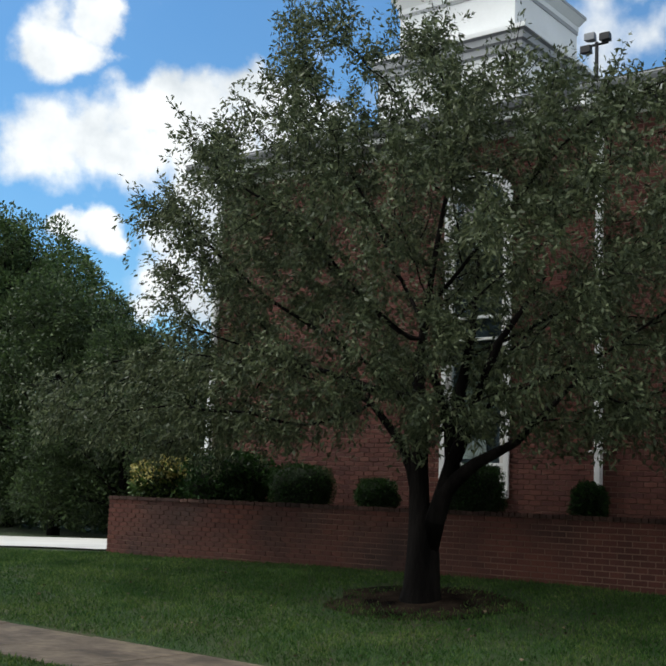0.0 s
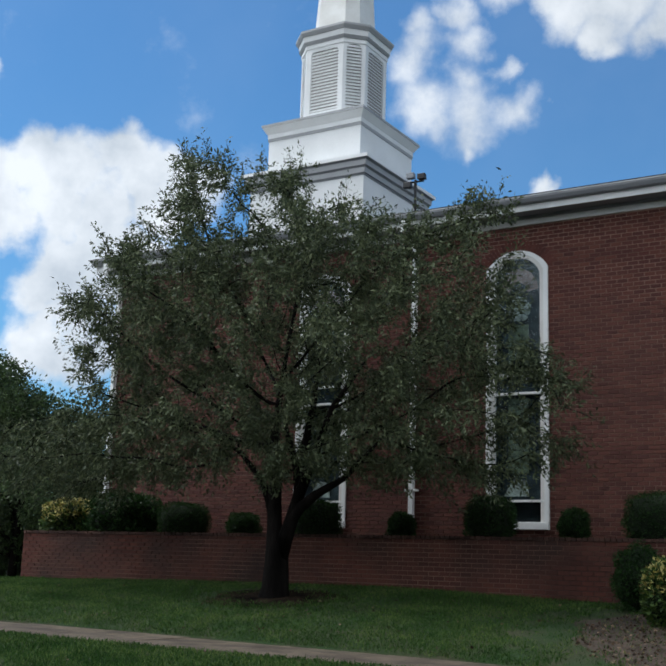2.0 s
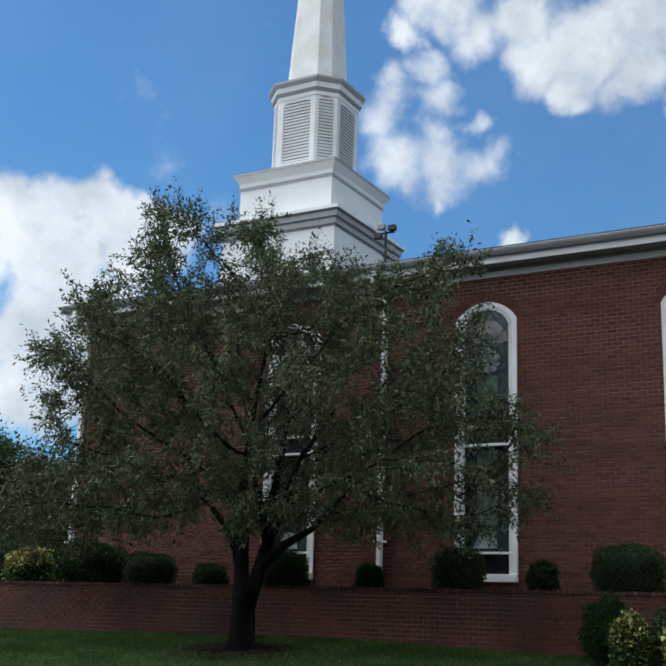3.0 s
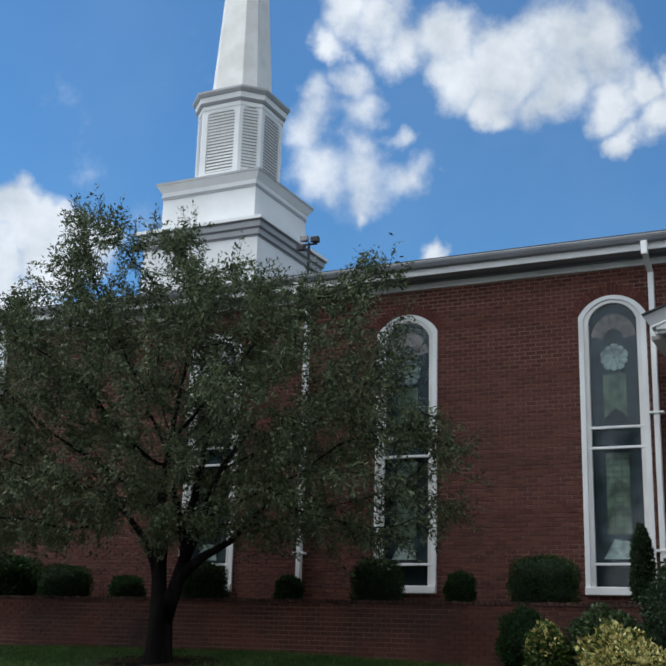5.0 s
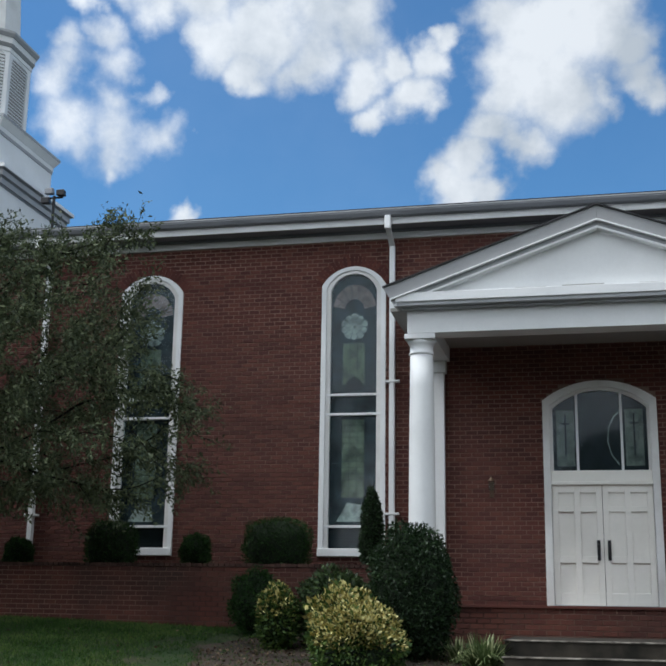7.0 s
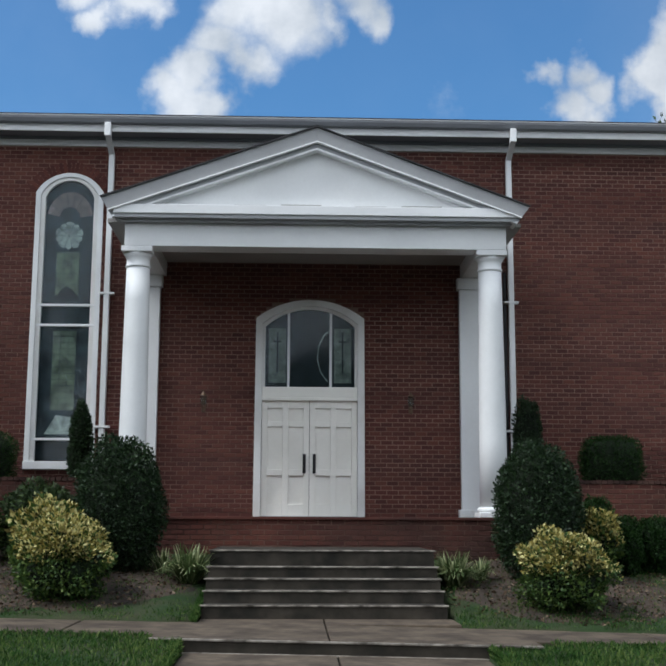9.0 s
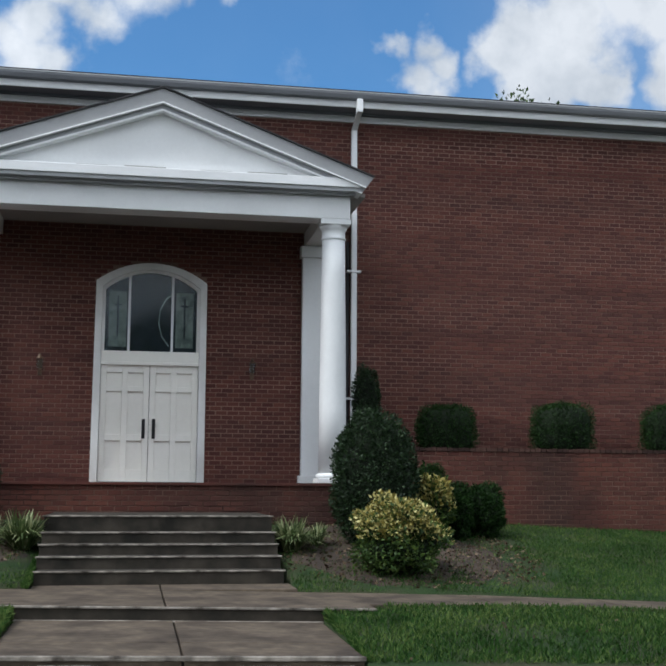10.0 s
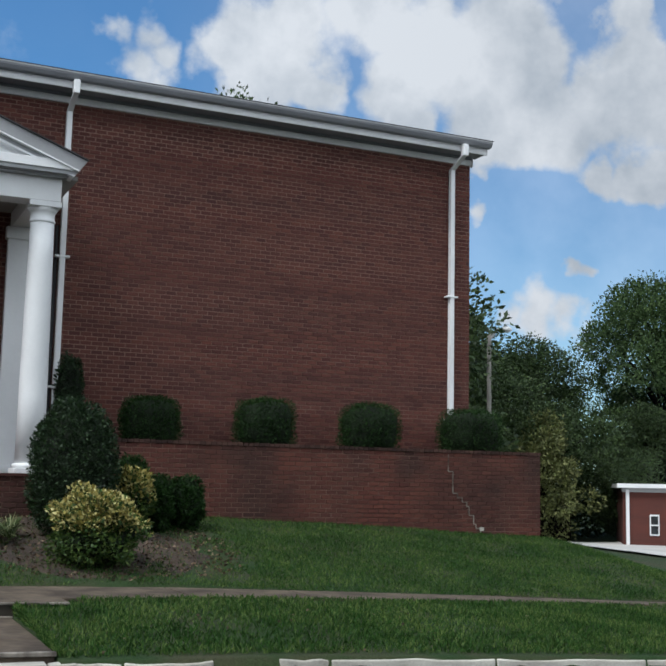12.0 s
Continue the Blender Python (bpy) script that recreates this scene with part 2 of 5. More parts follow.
def pane_material(name, tint, rough=0.03):
    """Clear pane: see-through with the gloss of glass."""
    m = bpy.data.materials.new(name)
    m.use_nodes = True
    n, l = m.node_tree.nodes, m.node_tree.links
    out = n["Material Output"]
    n.remove(n["Principled BSDF"])
    tr, gl, mix, fr = (n.new(k) for k in ("ShaderNodeBsdfTransparent", "ShaderNodeBsdfGlossy", "ShaderNodeMixShader", "ShaderNodeFresnel"))
    tr.inputs[0].default_value = (*tint, 1)
    gl.inputs["Roughness"].default_value = rough
    fr.inputs[0].default_value = 1.52
    up = n.new("ShaderNodeMath")
    up.operation = "MULTIPLY_ADD"
    up.inputs[1].default_value, up.inputs[2].default_value = 0.42, 0.0
    l.new(fr.outputs[0], up.inputs[0])
    l.new(up.outputs[0], mix.inputs[0])
    l.new(tr.outputs[0], mix.inputs[1])
    l.new(gl.outputs[0], mix.inputs[2])
    l.new(mix.outputs[0], out.inputs[0])
    return m


M_BRICK = material("red_brick", (0.100, 0.032, 0.024), 0.85, 0.18, 60, 0.9, 0.3, island=0.30, second=(0.080, 0.029, 0.023), squash=(0.14, 1.0, 3.0))
M_BRICKP = material("red_brick_piece", (0.100, 0.032, 0.024), 0.85, 0.18, 60, 0.9, 0.3, piece=0.30, second=(0.080, 0.029, 0.023), squash=(0.14, 1.0, 3.0))
M_BRICKL = material("weathered_brick", (0.105, 0.034, 0.024), 0.9, 0.22, 30, 0.8, 0.3, island=0.2, second=(0.036, 0.018, 0.015))
M_MORTAR = material("mortar", (0.25, 0.165, 0.13), 0.95, 0.2, 30, 1.1, 0.3, second=(0.120, 0.070, 0.055), squash=(0.22, 1.0, 4.2))
M_WHITE = material("white_paint", (0.78, 0.79, 0.79), 0.5, 0.04, 20, 1.0, 0.05, second=(0.70, 0.71, 0.71))
M_WOOD = material("aged_white_paint", (0.74, 0.74, 0.72), 0.55, 0.06, 25, 1.6, 0.1, second=(0.62, 0.61, 0.58))
M_DOOR = material("cream_door_paint", (0.84, 0.82, 0.76), 0.45, 0.03, 18, 1.5, 0.05, second=(0.79, 0.77, 0.71))
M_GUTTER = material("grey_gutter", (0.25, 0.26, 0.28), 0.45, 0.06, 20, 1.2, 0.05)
M_RAKE = material("grey_rake_paint", (0.34, 0.345, 0.35), 0.5, 0.06, 20, 1.2, 0.05)
M_COPING = material("blackened_brick", (0.070, 0.036, 0.028), 0.95, 0.3, 30, 1.5, 0.4, island=0.3)
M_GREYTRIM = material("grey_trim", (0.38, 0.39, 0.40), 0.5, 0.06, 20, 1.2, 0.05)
# white paint with the shade put into a darker grey; peeled flakes share it
M_SHADE_PEEL = material("soffit", (0.36, 0.35, 0.33), 0.7, 0.08, 20, 1.0, 0.05)
M_SHINGLE = material("shingle", (0.05, 0.05, 0.052), 0.9, 0.25, 50, 2.0, 0.4)
M_CONC = material("concrete", (0.118, 0.091, 0.064), 0.9, 0.62, 9, 2.2, 0.35, second=(0.048, 0.036, 0.026))
M_NOSE = material("light_concrete_edge", (0.30, 0.27, 0.23), 0.9, 0.55, 14, 5.0, 0.4, second=(0.050, 0.042, 0.034))
M_MORTARL = material("sooty_mortar", (0.19, 0.120, 0.092), 0.95, 0.25, 30, 0.9, 0.3, second=(0.050, 0.027, 0.022))
M_STEP = material("stained_concrete", (0.044, 0.037, 0.028), 0.9, 0.60, 8, 2.6, 0.35, second=(0.013, 0.0115, 0.0085))
M_KERB = material("pale_concrete", (0.60, 0.58, 0.50), 0.9, 0.25, 40, 1.5, 0.3, second=(0.36, 0.34, 0.29))
M_POST = material("weathered_post", (0.30, 0.29, 0.26), 0.85, 0.2, 12, 1.0, 0.2, squash=(1, 1, 0.2))
M_DRIVE = material("drive_concrete", (0.55, 0.54, 0.50), 0.9, 0.1, 20, 0.4, 0.15)
M_ASPHALT = material("asphalt", (0.095, 0.094, 0.093), 0.9, 0.2, 120, 0.7, 0.4)
M_GRASS = material("grass_ground", (0.018, 0.042, 0.010), 0.95, 0.5, 45, 1.6, 0.8, second=(0.044, 0.046, 0.022))
M_BLADE = leaf_material("grass_blade", (0.036, 0.094, 0.018), (0.125, 0.175, 0.048), 0.5, 0.10, patch=1.6)
M_SOIL = material("bed_soil", (0.068, 0.050, 0.037), 0.95, 0.55, 11, 2.0, 0.9, second=(0.030, 0.023, 0.018))
M_MULCH = material("mulch", (0.034, 0.023, 0.016), 0.98, 0.5, 50, 2.5, 0.9, gloss=0.04)
M_DARK = material("black_metal", (0.02, 0.02, 0.022), 0.45, 0.1, 30, 1, 0.05)
M_BRASS = material("tarnished_brass", (0.13, 0.085, 0.055), 0.55, 0.25, 30, 4, 0.1, metal=0.3)
M_INSIDE = material("dim_interior", (0.05, 0.05, 0.055), 0.9, 0.1, 10, 0.5, 0.0)
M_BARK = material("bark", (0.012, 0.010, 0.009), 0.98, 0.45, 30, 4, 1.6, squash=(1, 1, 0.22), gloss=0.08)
M_LEAF = leaf_material("tree_leaf", (0.066, 0.088, 0.042), (0.160, 0.185, 0.095), 0.5, 0.22)
M_LEAF2 = leaf_material("broad_leaf", (0.045, 0.082, 0.024), (0.105, 0.160, 0.050), 0.5, 0.3)
M_LEAF3 = leaf_material("deep_leaf", (0.034, 0.060, 0.020), (0.075, 0.115, 0.036), 0.5, 0.3)
M_PALELEAF = leaf_material("pale_leaf", (0.115, 0.135, 0.040), (0.24, 0.25, 0.10), 0.5, 0.3)
M_BOX = leaf_material("boxwood_leaf", (0.017, 0.043, 0.011), (0.034, 0.078, 0.018), 0.5, 0.12)
M_HOLLY = leaf_material("holly_leaf", (0.015, 0.034, 0.012), (0.034, 0.066, 0.022), 0.5, 0.28)
M_CORE = material("inner_shade", (0.010, 0.018, 0.007), 0.95, 0.3, 30, 3, 0.3)
M_YELLOW = leaf_material("gold_leaf", (0.36, 0.30, 0.075), (0.84, 0.77, 0.36), 0.65, 0.35)
M_LIME = leaf_material("lime_leaf", (0.042, 0.088, 0.018), (0.115, 0.165, 0.034), 0.5, 0.3)
M_STRAP = leaf_material("strap_leaf", (0.10, 0.15, 0.050), (0.48, 0.50, 0.28), 0.5, 0.3)
M_PANE = pane_material("window_pane", (0.80, 0.86, 0.88))
M_SG_BLUE = material("stained_glass_slate", (0.066, 0.086, 0.095), 0.4, 0.35, 14, 3.5, 0.1, island=0.12)
M_SG_ROSE = material("stained_glass_rose", (0.47, 0.33, 0.30), 0.4, 0.3, 14, 5.0, 0.1, island=0.25)
M_SG_PALE = material("stained_glass_pale", (0.62, 0.64, 0.57), 0.4, 0.3, 14, 6.0, 0.1, island=0.35)
M_SG_GREEN = material("stained_glass_green", (0.23, 0.27, 0.185), 0.4, 0.3, 14, 5.0, 0.1, island=0.4)
M_SG_MILK = material("stained_glass_milky", (0.36, 0.36, 0.29), 0.4, 0.45, 16, 7.0, 0.1, second=(0.14, 0.15, 0.12))
# dark glass, and the painted shade behind the steeple slats
M_SG_SHADE = material("dark_glass_and_shade", (0.030, 0.035, 0.038), 0.4, 0.3, 14, 4.0, 0.1)


# ---- mesh helpers ----
class Shape:
    """Vertices and faces gathered for one mesh."""

    def __init__(self):
        self.v, self.f = [], []

    def box(self, x0, x1, y0, y1, z0, z1):
        k = len(self.v)
        self.v += [(x0, y0, z0), (x1, y0, z0), (x1, y1, z0), (x0, y1, z0), (x0, y0, z1), (x1, y0, z1), (x1, y1, z1), (x0, y1, z1)]
        self.f += [tuple(k + i for i in q) for q in ((0, 3, 2, 1), (4, 5, 6, 7), (0, 1, 5, 4), (1, 2, 6, 5), (2, 3, 7, 6), (3, 0, 4, 7))]
        return self

    def prism(self, outline, y0, y1):
        """An outline of (x, z), counter-clockwise as seen from -y, from y0 to y1."""
        k, n = len(self.v), len(outline)
        self.v += [(x, y0, z) for x, z in outline] + [(x, y1, z) for x, z in outline]
        self.f += [tuple(range(k, k + n)), tuple(range(k + 2 * n - 1, k + n - 1, -1))]
        self.f += [(k + i, k + n + i, k + n + (i + 1) % n, k + (i + 1) % n) for i in range(n)]
        return self

    def band(self, outer, inner, y0, y1):
        """A frame between two open outlines of as many (x, z)."""
        k, n = len(self.v), len(outer)
        for y in (y0, y1):
            self.v += [(x, y, z) for x, z in outer] + [(x, y, z) for x, z in inner]
        for i in range(n - 1):
            a, b, c, d = k + i, k + i + 1, k + n + i + 1, k + n + i
            s = 2 * n
            self.f += [(a, b, c, d), (a + s, d + s, c + s, b + s), (a, a + s, b + s, b), (d, c, c + s, d + s)]
        for i in (0, n - 1):
            a, d = k + i, k + n + i
            self.f.append((a, d, d + 2 * n, a + 2 * n))
        return self

    def rings(self, loops, cap=True):
        """Closed loops of as many points, joined one to the next."""
        k, n = len(self.v), len(loops[0])
        for loop in loops:
            self.v += [tuple(p) for p in loop]
        for j in range(len(loops) - 1):
            for i in range(n):
                a, b = k + j * n + i, k + j * n + (i + 1) % n
                self.f.append((a, b, b + n, a + n))
        if cap:
            self.f += [tuple(range(k + n - 1, k - 1, -1)), tuple(range(k + (len(loops) - 1) * n, k + len(loops) * n))]
        return self

    def lathe(self, cx, cy, profile, n=28):
        """A profile of (radius, z) turned round an upright axis."""
        return self.rings([[(cx + r * math.cos(2 * math.pi * i / n), cy + r * math.sin(2 * math.pi * i / n), z) for i in range(n)] for r, z in profile])

    def tube(self, points, radii, n=8):
        loops = []
        for i, p in enumerate(points):
            p = Vector(p)
            ahead = (Vector(points[min(i + 1, len(points) - 1)]) - Vector(points[max(i - 1, 0)])).normalized()
            side = ahead.cross(Vector((0.31, 0.95, 0.05))).normalized()
            up = side.cross(ahead)
            r = radii[i] if isinstance(radii, (list, tuple)) else radii
            loops.append([p + r * (math.cos(2 * math.pi * j / n) * side + math.sin(2 * math.pi * j / n) * up) for j in range(n)])
        return self.rings(loops)

    def mesh(self, name, mat, smooth=False):
        me = bpy.data.meshes.new(name)
        me.from_pydata(self.v, [], self.f)
        me.materials.append(mat)
        if smooth:
            me.shade_smooth()
        me.update()
        return me


def part(name, shape, mat, parent=None, label="", smooth=False, bevel=0.0):
    ob = new(name, shape.mesh(name, mat, smooth))
    if parent is not None:
        ob.parent = parent
    if bevel:
        b = ob.modifiers.new("bevel", "BEVEL")
        b.width, b.segments, b.limit_method = bevel, 2, "ANGLE"
    if label:
        tagged(ob, label)
    return ob


def thing(name, label, category, group="", kind="", at=(0, 0, 0)):
    ob = new(name)
    ob.location = at
    ob.empty_display_size = 0.2
    return tagged(ob, label, category, group, kind)


def structure(name, shape, mat, label, category, smooth=False, bevel=0.0):
    return tagged(part(name, shape, mat, None, "", smooth, bevel), label, category, "", "structure")


# ---- ground ----
WALL_Y, LOW_Y, EAVE = 20.5, 18.6, 8.4
LEFT, RIGHT, OVER = -18.65, 12.17, 0.17


def walk_z(x):
    """Height of the pavement along the street."""
    return float(np.interp(x, (-25, -13, -6, -2, 0, 4, 5.5, 9, 11.5, 20), (0.76, 0.65, 0.575, 0.485, 0.455, 0.36, 0.29, 0.13, 0.0, -0.40)))


def near_y(x):
    """Street-side edge of the pavement, which the grass has overgrown towards the right."""
    return float(np.interp(x, (-10, -6, 3, 5.2, 8.3, 11, 20), (12.25, 12.5, 12.6, 12.93, 13.2, 13.42, 13.5)))


def base_z(x):
    return float(np.interp(x, (-34, -25, -19, -13.4, -9.7, -6.6, 0, 6.1, 9.2, 12.6, 14, 16, 18, 20, 24, 31), (0.80, 1.08, 1.27, 1.37, 1.39, 1.29, 1.20, 1.035, 0.90, 0.71, 0.47, 0.19, 0.02, -0.17, -0.43, -0.8)))


def ground_z(x, y):
    """Height of the land: street, verge, pavement bed, lawn rising to the planter wall."""
    s, b = walk_z(x), base_z(x)
    if y < 9.8:
        return s - 0.40
    if y < 13.96:
        if -1.30 < x < 1.80 and y < 12.2:
            return s - 0.5
        if -1.62 < x < 2.5 and y >= 12.2:
            return s - 0.05
        edge = near_y(x)
        if y < edge:
            return s - 0.24 + 0.235 * (y - 9.7) / (edge - 9.7)
        return s - 0.03
    if -1.33 < x < 1.79 and y < 18.0:
        return s - 0.3
    u = min(1.0, (y - 13.96) / (LOW_Y - 13.96))
    e = 0.78 if x < -6 else (1.0 if x > -4 else 1.0 - 0.22 * (-4 - x) / 2)
    bump = 0.02 * noise.noise((x * 0.6, y * 0.6, 0.0))
    return s + (b - s) * u ** e + bump


def grid_lines(stops):
    out = []
    for a, b, step in stops:
        out += list(np.arange(a, b - 1e-6, step))
    return out + [stops[-1][1]]


GX = grid_lines([(-900, -100, 200), (-100, -40, 12), (-40, -20, 2), (-20, -1.36, 0.466), (-1.36, -1.29, 0.035), (-1.29, 1.78, 0.614),
                 (1.78, 1.80, 0.02), (1.80, 1.92, 0.12), (1.92, 1.94, 0.02), (1.94, 20, 0.5), (20, 44, 2), (44, 100, 14), (100, 900, 200)])
GY = grid_lines([(-900, -100, 200), (-100, -10, 15), (-10, 9.78, 1.9), (9.78, 9.82, 0.04), (9.82, 9.96, 0.14), (9.96, 12.19, 0.31), (12.19, 12.21, 0.02), (12.21, 13.08, 0.435), (13.08, 13.10, 0.02), (13.10, 13.95, 0.425),
                 (13.95, 13.97, 0.02), (13.97, 18.6, 0.33), (18.6, 22, 0.8), (22, 50, 4), (50, 100, 25), (100, 1500, 350)])
g = Shape()
g.v = [(x, y, ground_z(x, y)) for y in GY for x in GX]
nx = len(GX)
g.f = [(j * nx + i, j * nx + i + 1, (j + 1) * nx + i + 1, (j + 1) * nx + i) for j in range(len(GY) - 1) for i in range(nx - 1)]
ground = structure("ground", g, M_GRASS, "green lawn sloping up from the street to the church", "ground", True)


def sheet(x0, x1, y0, y1, lift, step=1.0, skew=0.0):
    """A patch that follows the land, a little above it."""
    s = Shape()
    nxs, nys = max(2, int((x1 - x0) / step) + 1), max(2, int((y1 - y0) / step) + 1)
    for j in range(nys):
        for i in range(nxs):
            x, y = x0 + (x1 - x0) * i / (nxs - 1), y0 + (y1 - y0) * j / (nys - 1)
            x += skew * (y - y0)
            s.v.append((x, y, ground_z(x, y) + lift))
    s.f = [(j * nxs + i, j * nxs + i + 1, (j + 1) * nxs + i + 1, (j + 1) * nxs + i) for j in range(nys - 1) for i in range(nxs - 1)]
    return s


structure("road", sheet(-90, 90, -7, 9.76, 0.01, 2.0), M_ASPHALT, "dark asphalt street in front of the church", "road", True)
structure("driveway", sheet(-60, -20.4, 19.5, 27, 0.04, 1.5), M_DRIVE, "pale concrete drive beside the church", "driveway", True)
structure("driveway", sheet(17.0, 46, 10.3, 42, 0.08, 1.0, 0.38), M_DRIVE, "pale concrete drive leading to the outbuilding", "driveway", True)

# kerb stones, each a length of pale concrete
kerb = thing("kerb", "pale chipped concrete kerb along the street", "kerb", kind="structure")
for x0, x1 in [(-24.0 + 2.1 * i, -21.9 + 2.1 * i) for i in range(11)] + [(-0.9, 0.25), (0.25, 1.70), (1.70, 2.30), (2.30, 3.09), (3.67, 4.17), (4.17, 5.9), (5.9, 7.7), (7.7, 9.8), (9.8, 12.0), (12.0, 14.2), (14.2, 16.4)]:
    s = Shape()
    cuts_x = [x0 + 0.012 + (x1 - x0 - 0.024) * i / 6 for i in range(7)]
    s.rings([[(px, 9.80 + random.uniform(-0.008, 0.008), walk_z(px) - 0.55), (px, 9.80 + random.uniform(-0.01, 0.006), walk_z(px) - 0.245 + random.uniform(-0.016, 0.008)),
              (px, 9.94 + random.uniform(-0.02, 0.01), walk_z(px) - 0.240 + random.uniform(-0.012, 0.008)), (px, 9.94, walk_z(px) - 0.55)] for px in cuts_x])
    part("kerb_stone", s, M_KERB, kerb, bevel=0.012)

# pavement slabs along the street, with joints
pavement = thing("pavement", "brown weathered concrete pavement crossing the lawn", "pavement", kind="structure")
x = -25.3
while x < 20:
    n = 1.62
    if not -1.62 < x + n / 2 < 2.44:
        s = Shape().box(x + 0.008, x + n - 0.008, 12, 13.95, 0, 1)
        tilt = random.uniform(-0.008, 0.008)
        s.v = [(px, py if py > 13 else near_y(px), walk_z(px) + (tilt if py > 13 else 0.0) + (0.004 if pz else -0.25)) for px, py, pz in s.v]
        part("slab", s, M_CONC, pavement, bevel=0.012)
    x += n
for x0, x1 in ((-2.60, -1.63), (-1.62, 0.18), (0.196, 2.36), (2.37, 3.0)):
    s = Shape().box(x0, x1, 12.2 if -1.63 < x0 < 2.3 else 12.6, 13.95, 0, 1)
    s.v = [(px, py, walk_z(px) + (0.004 if pz else -0.25)) for px, py, pz in s.v]
    part("slab", s, M_CONC, pavement, bevel=0.012)
for x0, x1 in ((-1.32, 0.18), (0.196, 1.78)):
    part("slab", Shape().box(x0, x1, 13.96, 14.72, 0.2, walk_z(0.2) + 0.004), M_CONC, pavement, bevel=0.012)

entry = thing("entrance_walk", "stained concrete walk from the kerb to the church steps", "walkway", kind="structure")
def sloped(x0, x1, y0, y1, drop0, drop1, thick):
    """A slab that falls with the street and a little towards the kerb."""
    s = Shape().box(x0, x1, y0, y1, 0, 1)
    s.v = [(px, py, walk_z(px) - (drop0 if py < (y0 + y1) / 2 else drop1) - (0 if pz else thick)) for px, py, pz in s.v]
    return s


for x0, x1 in ((-1.28, 0.26), (0.275, 1.78)):
    part("slab", sloped(x0, x1, 10.72, 12.16, 0.158, 0.138, 0.25), M_CONC, entry, bevel=0.015)
    part("slab", sloped(x0, x1, 9.99, 10.70, 0.172, 0.158, 0.25), M_CONC, entry, bevel=0.015)
part("riser", sloped(-1.62, 2.36, 12.165, 12.198, 0.012, 0.012, 0.35), M_STEP, entry, "dark stained concrete riser")
part("worn_edge", sloped(-1.63, 2.35, 12.150, 12.185, -0.006, -0.006, 0.024), M_NOSE, entry, "pale worn slab edge", bevel=0.006)
part("worn_edge", sloped(-1.29, 1.79, 9.970, 10.02, 0.166, 0.166, 0.04), M_NOSE, entry, "pale chipped slab edge", bevel=0.008)
part("worn_edge", sloped(-1.29, 1.79, 12.135, 12.164, 0.130, 0.130, 0.02), M_NOSE, entry, "pale line at the foot of the riser", bevel=0.005)

# concrete steps up to the brick porch
PORCH = 1.70
steps = thing("entrance_steps", "dark stained concrete steps up to the porch", "steps", kind="structure")
for i in range(5):
    y0, z1 = 16.0 - 0.33 * i, (1.25, 1.047, 0.908, 0.775, 0.62)[i]
    tread = part("step", Shape().box(-1.31, 1.71, y0, y0 + (0.36 if i else 1.98), 0.2, z1), M_STEP, steps)
    # thin strip along the tread edge, paler than the step
    edge = Shape().box(-1.33, 1.73, y0 - 0.016, y0 + 0.012, z1 - 0.02, z1 + 0.004)
    part("nosing", edge, M_NOSE, tread, "lighter tread edge", bevel=0.008)

# ---- brickwork ----
COURSE, LONG, JOINT = 0.0795, 0.205, 0.012


def arch_z(x, cx, half, shoulder, rise):
    """Underside of a segmental arch above its shoulders."""
    u = abs(x - cx) / half
    if u >= 1:
        return shoulder
    radius = (half * half + rise * rise) / (2 * rise)
    return shoulder + rise - radius + math.sqrt(radius * radius - (x - cx) ** 2)


def brick_rows(x0, x1, z0, z1, face_y, holes, proud=0.006, axis="x", stretch=1.0):
    """Running-bond bricks as (x0, x1, z0, z1, jut) on a wall face, cut off at openings."""
    out = []
    row, z = 0, z0
    while z + COURSE * 0.6 < z1:
        top = min(z + COURSE - JOINT, z1)
        x = x0 - (LONG / 2 if row % 2 else 0)
        while x < x1:
            a, b = max(x, x0), min(x + LONG - JOINT, x1)
            for cx, half, bottom, shoulder, rise in holes:
                if top > bottom and z < arch_z((a + b) / 2, cx, half, shoulder, rise) and z < shoulder + rise:
                    lo, hi = cx - half, cx + half
                    if z >= shoulder:
                        m = (a + b) / 2
                        if lo < m < hi:
                            a = b
                    elif a < hi and b > lo:
                        if a < lo:
                            b = lo
                        elif b > hi:
                            a = hi
                        else:
                            a = b
            if b - a > 0.03:
                out.append((a, b, z, top, proud + random.uniform(0, 0.006)))
            x += LONG
        z += COURSE
        row += 1
    return out


def brick_shape(rows, face_y):
    """Bricks joined in one mesh, standing proud of the mortar at face_y."""
    s = Shape()
    for a, b, z, top, jut in rows:
        k = len(s.v)
        y0, y1, c = face_y - jut, face_y + 0.004, 0.004
        s.v += [(a, y1, z), (b, y1, z), (b, y1, top), (a, y1, top), (a + c, y0, z + c), (b - c, y0, z + c), (b - c, y0, top - c), (a + c, y0, top - c)]
        s.f += [tuple(k + i for i in q) for q in ((4, 5, 6, 7), (0, 1, 5, 4), (1, 2, 6, 5), (2, 3, 7, 6), (3, 0, 4, 7))]
    return s


# openings: middle, half width, sill, shoulder, rise
WINDOWS = [(-12.69, 0.63, 2.55, 7.51, 0.36), (-8.325, 0.625, 2.55, 7.51, 0.36), (-4.315, 0.60, 2.55, 7.50, 0.36)]
DOOR = (0.066, 0.97, PORCH, 5.22, 0.34)
HOLES = WINDOWS + [DOOR]


def arch_points(cx, half, shoulder, rise, n=16):
    return [(cx - half + 2 * half * i / n, arch_z(cx - half + 2 * half * i / n * 0.9999 + 1e-5, cx, half, shoulder, rise)) for i in range(n + 1)]


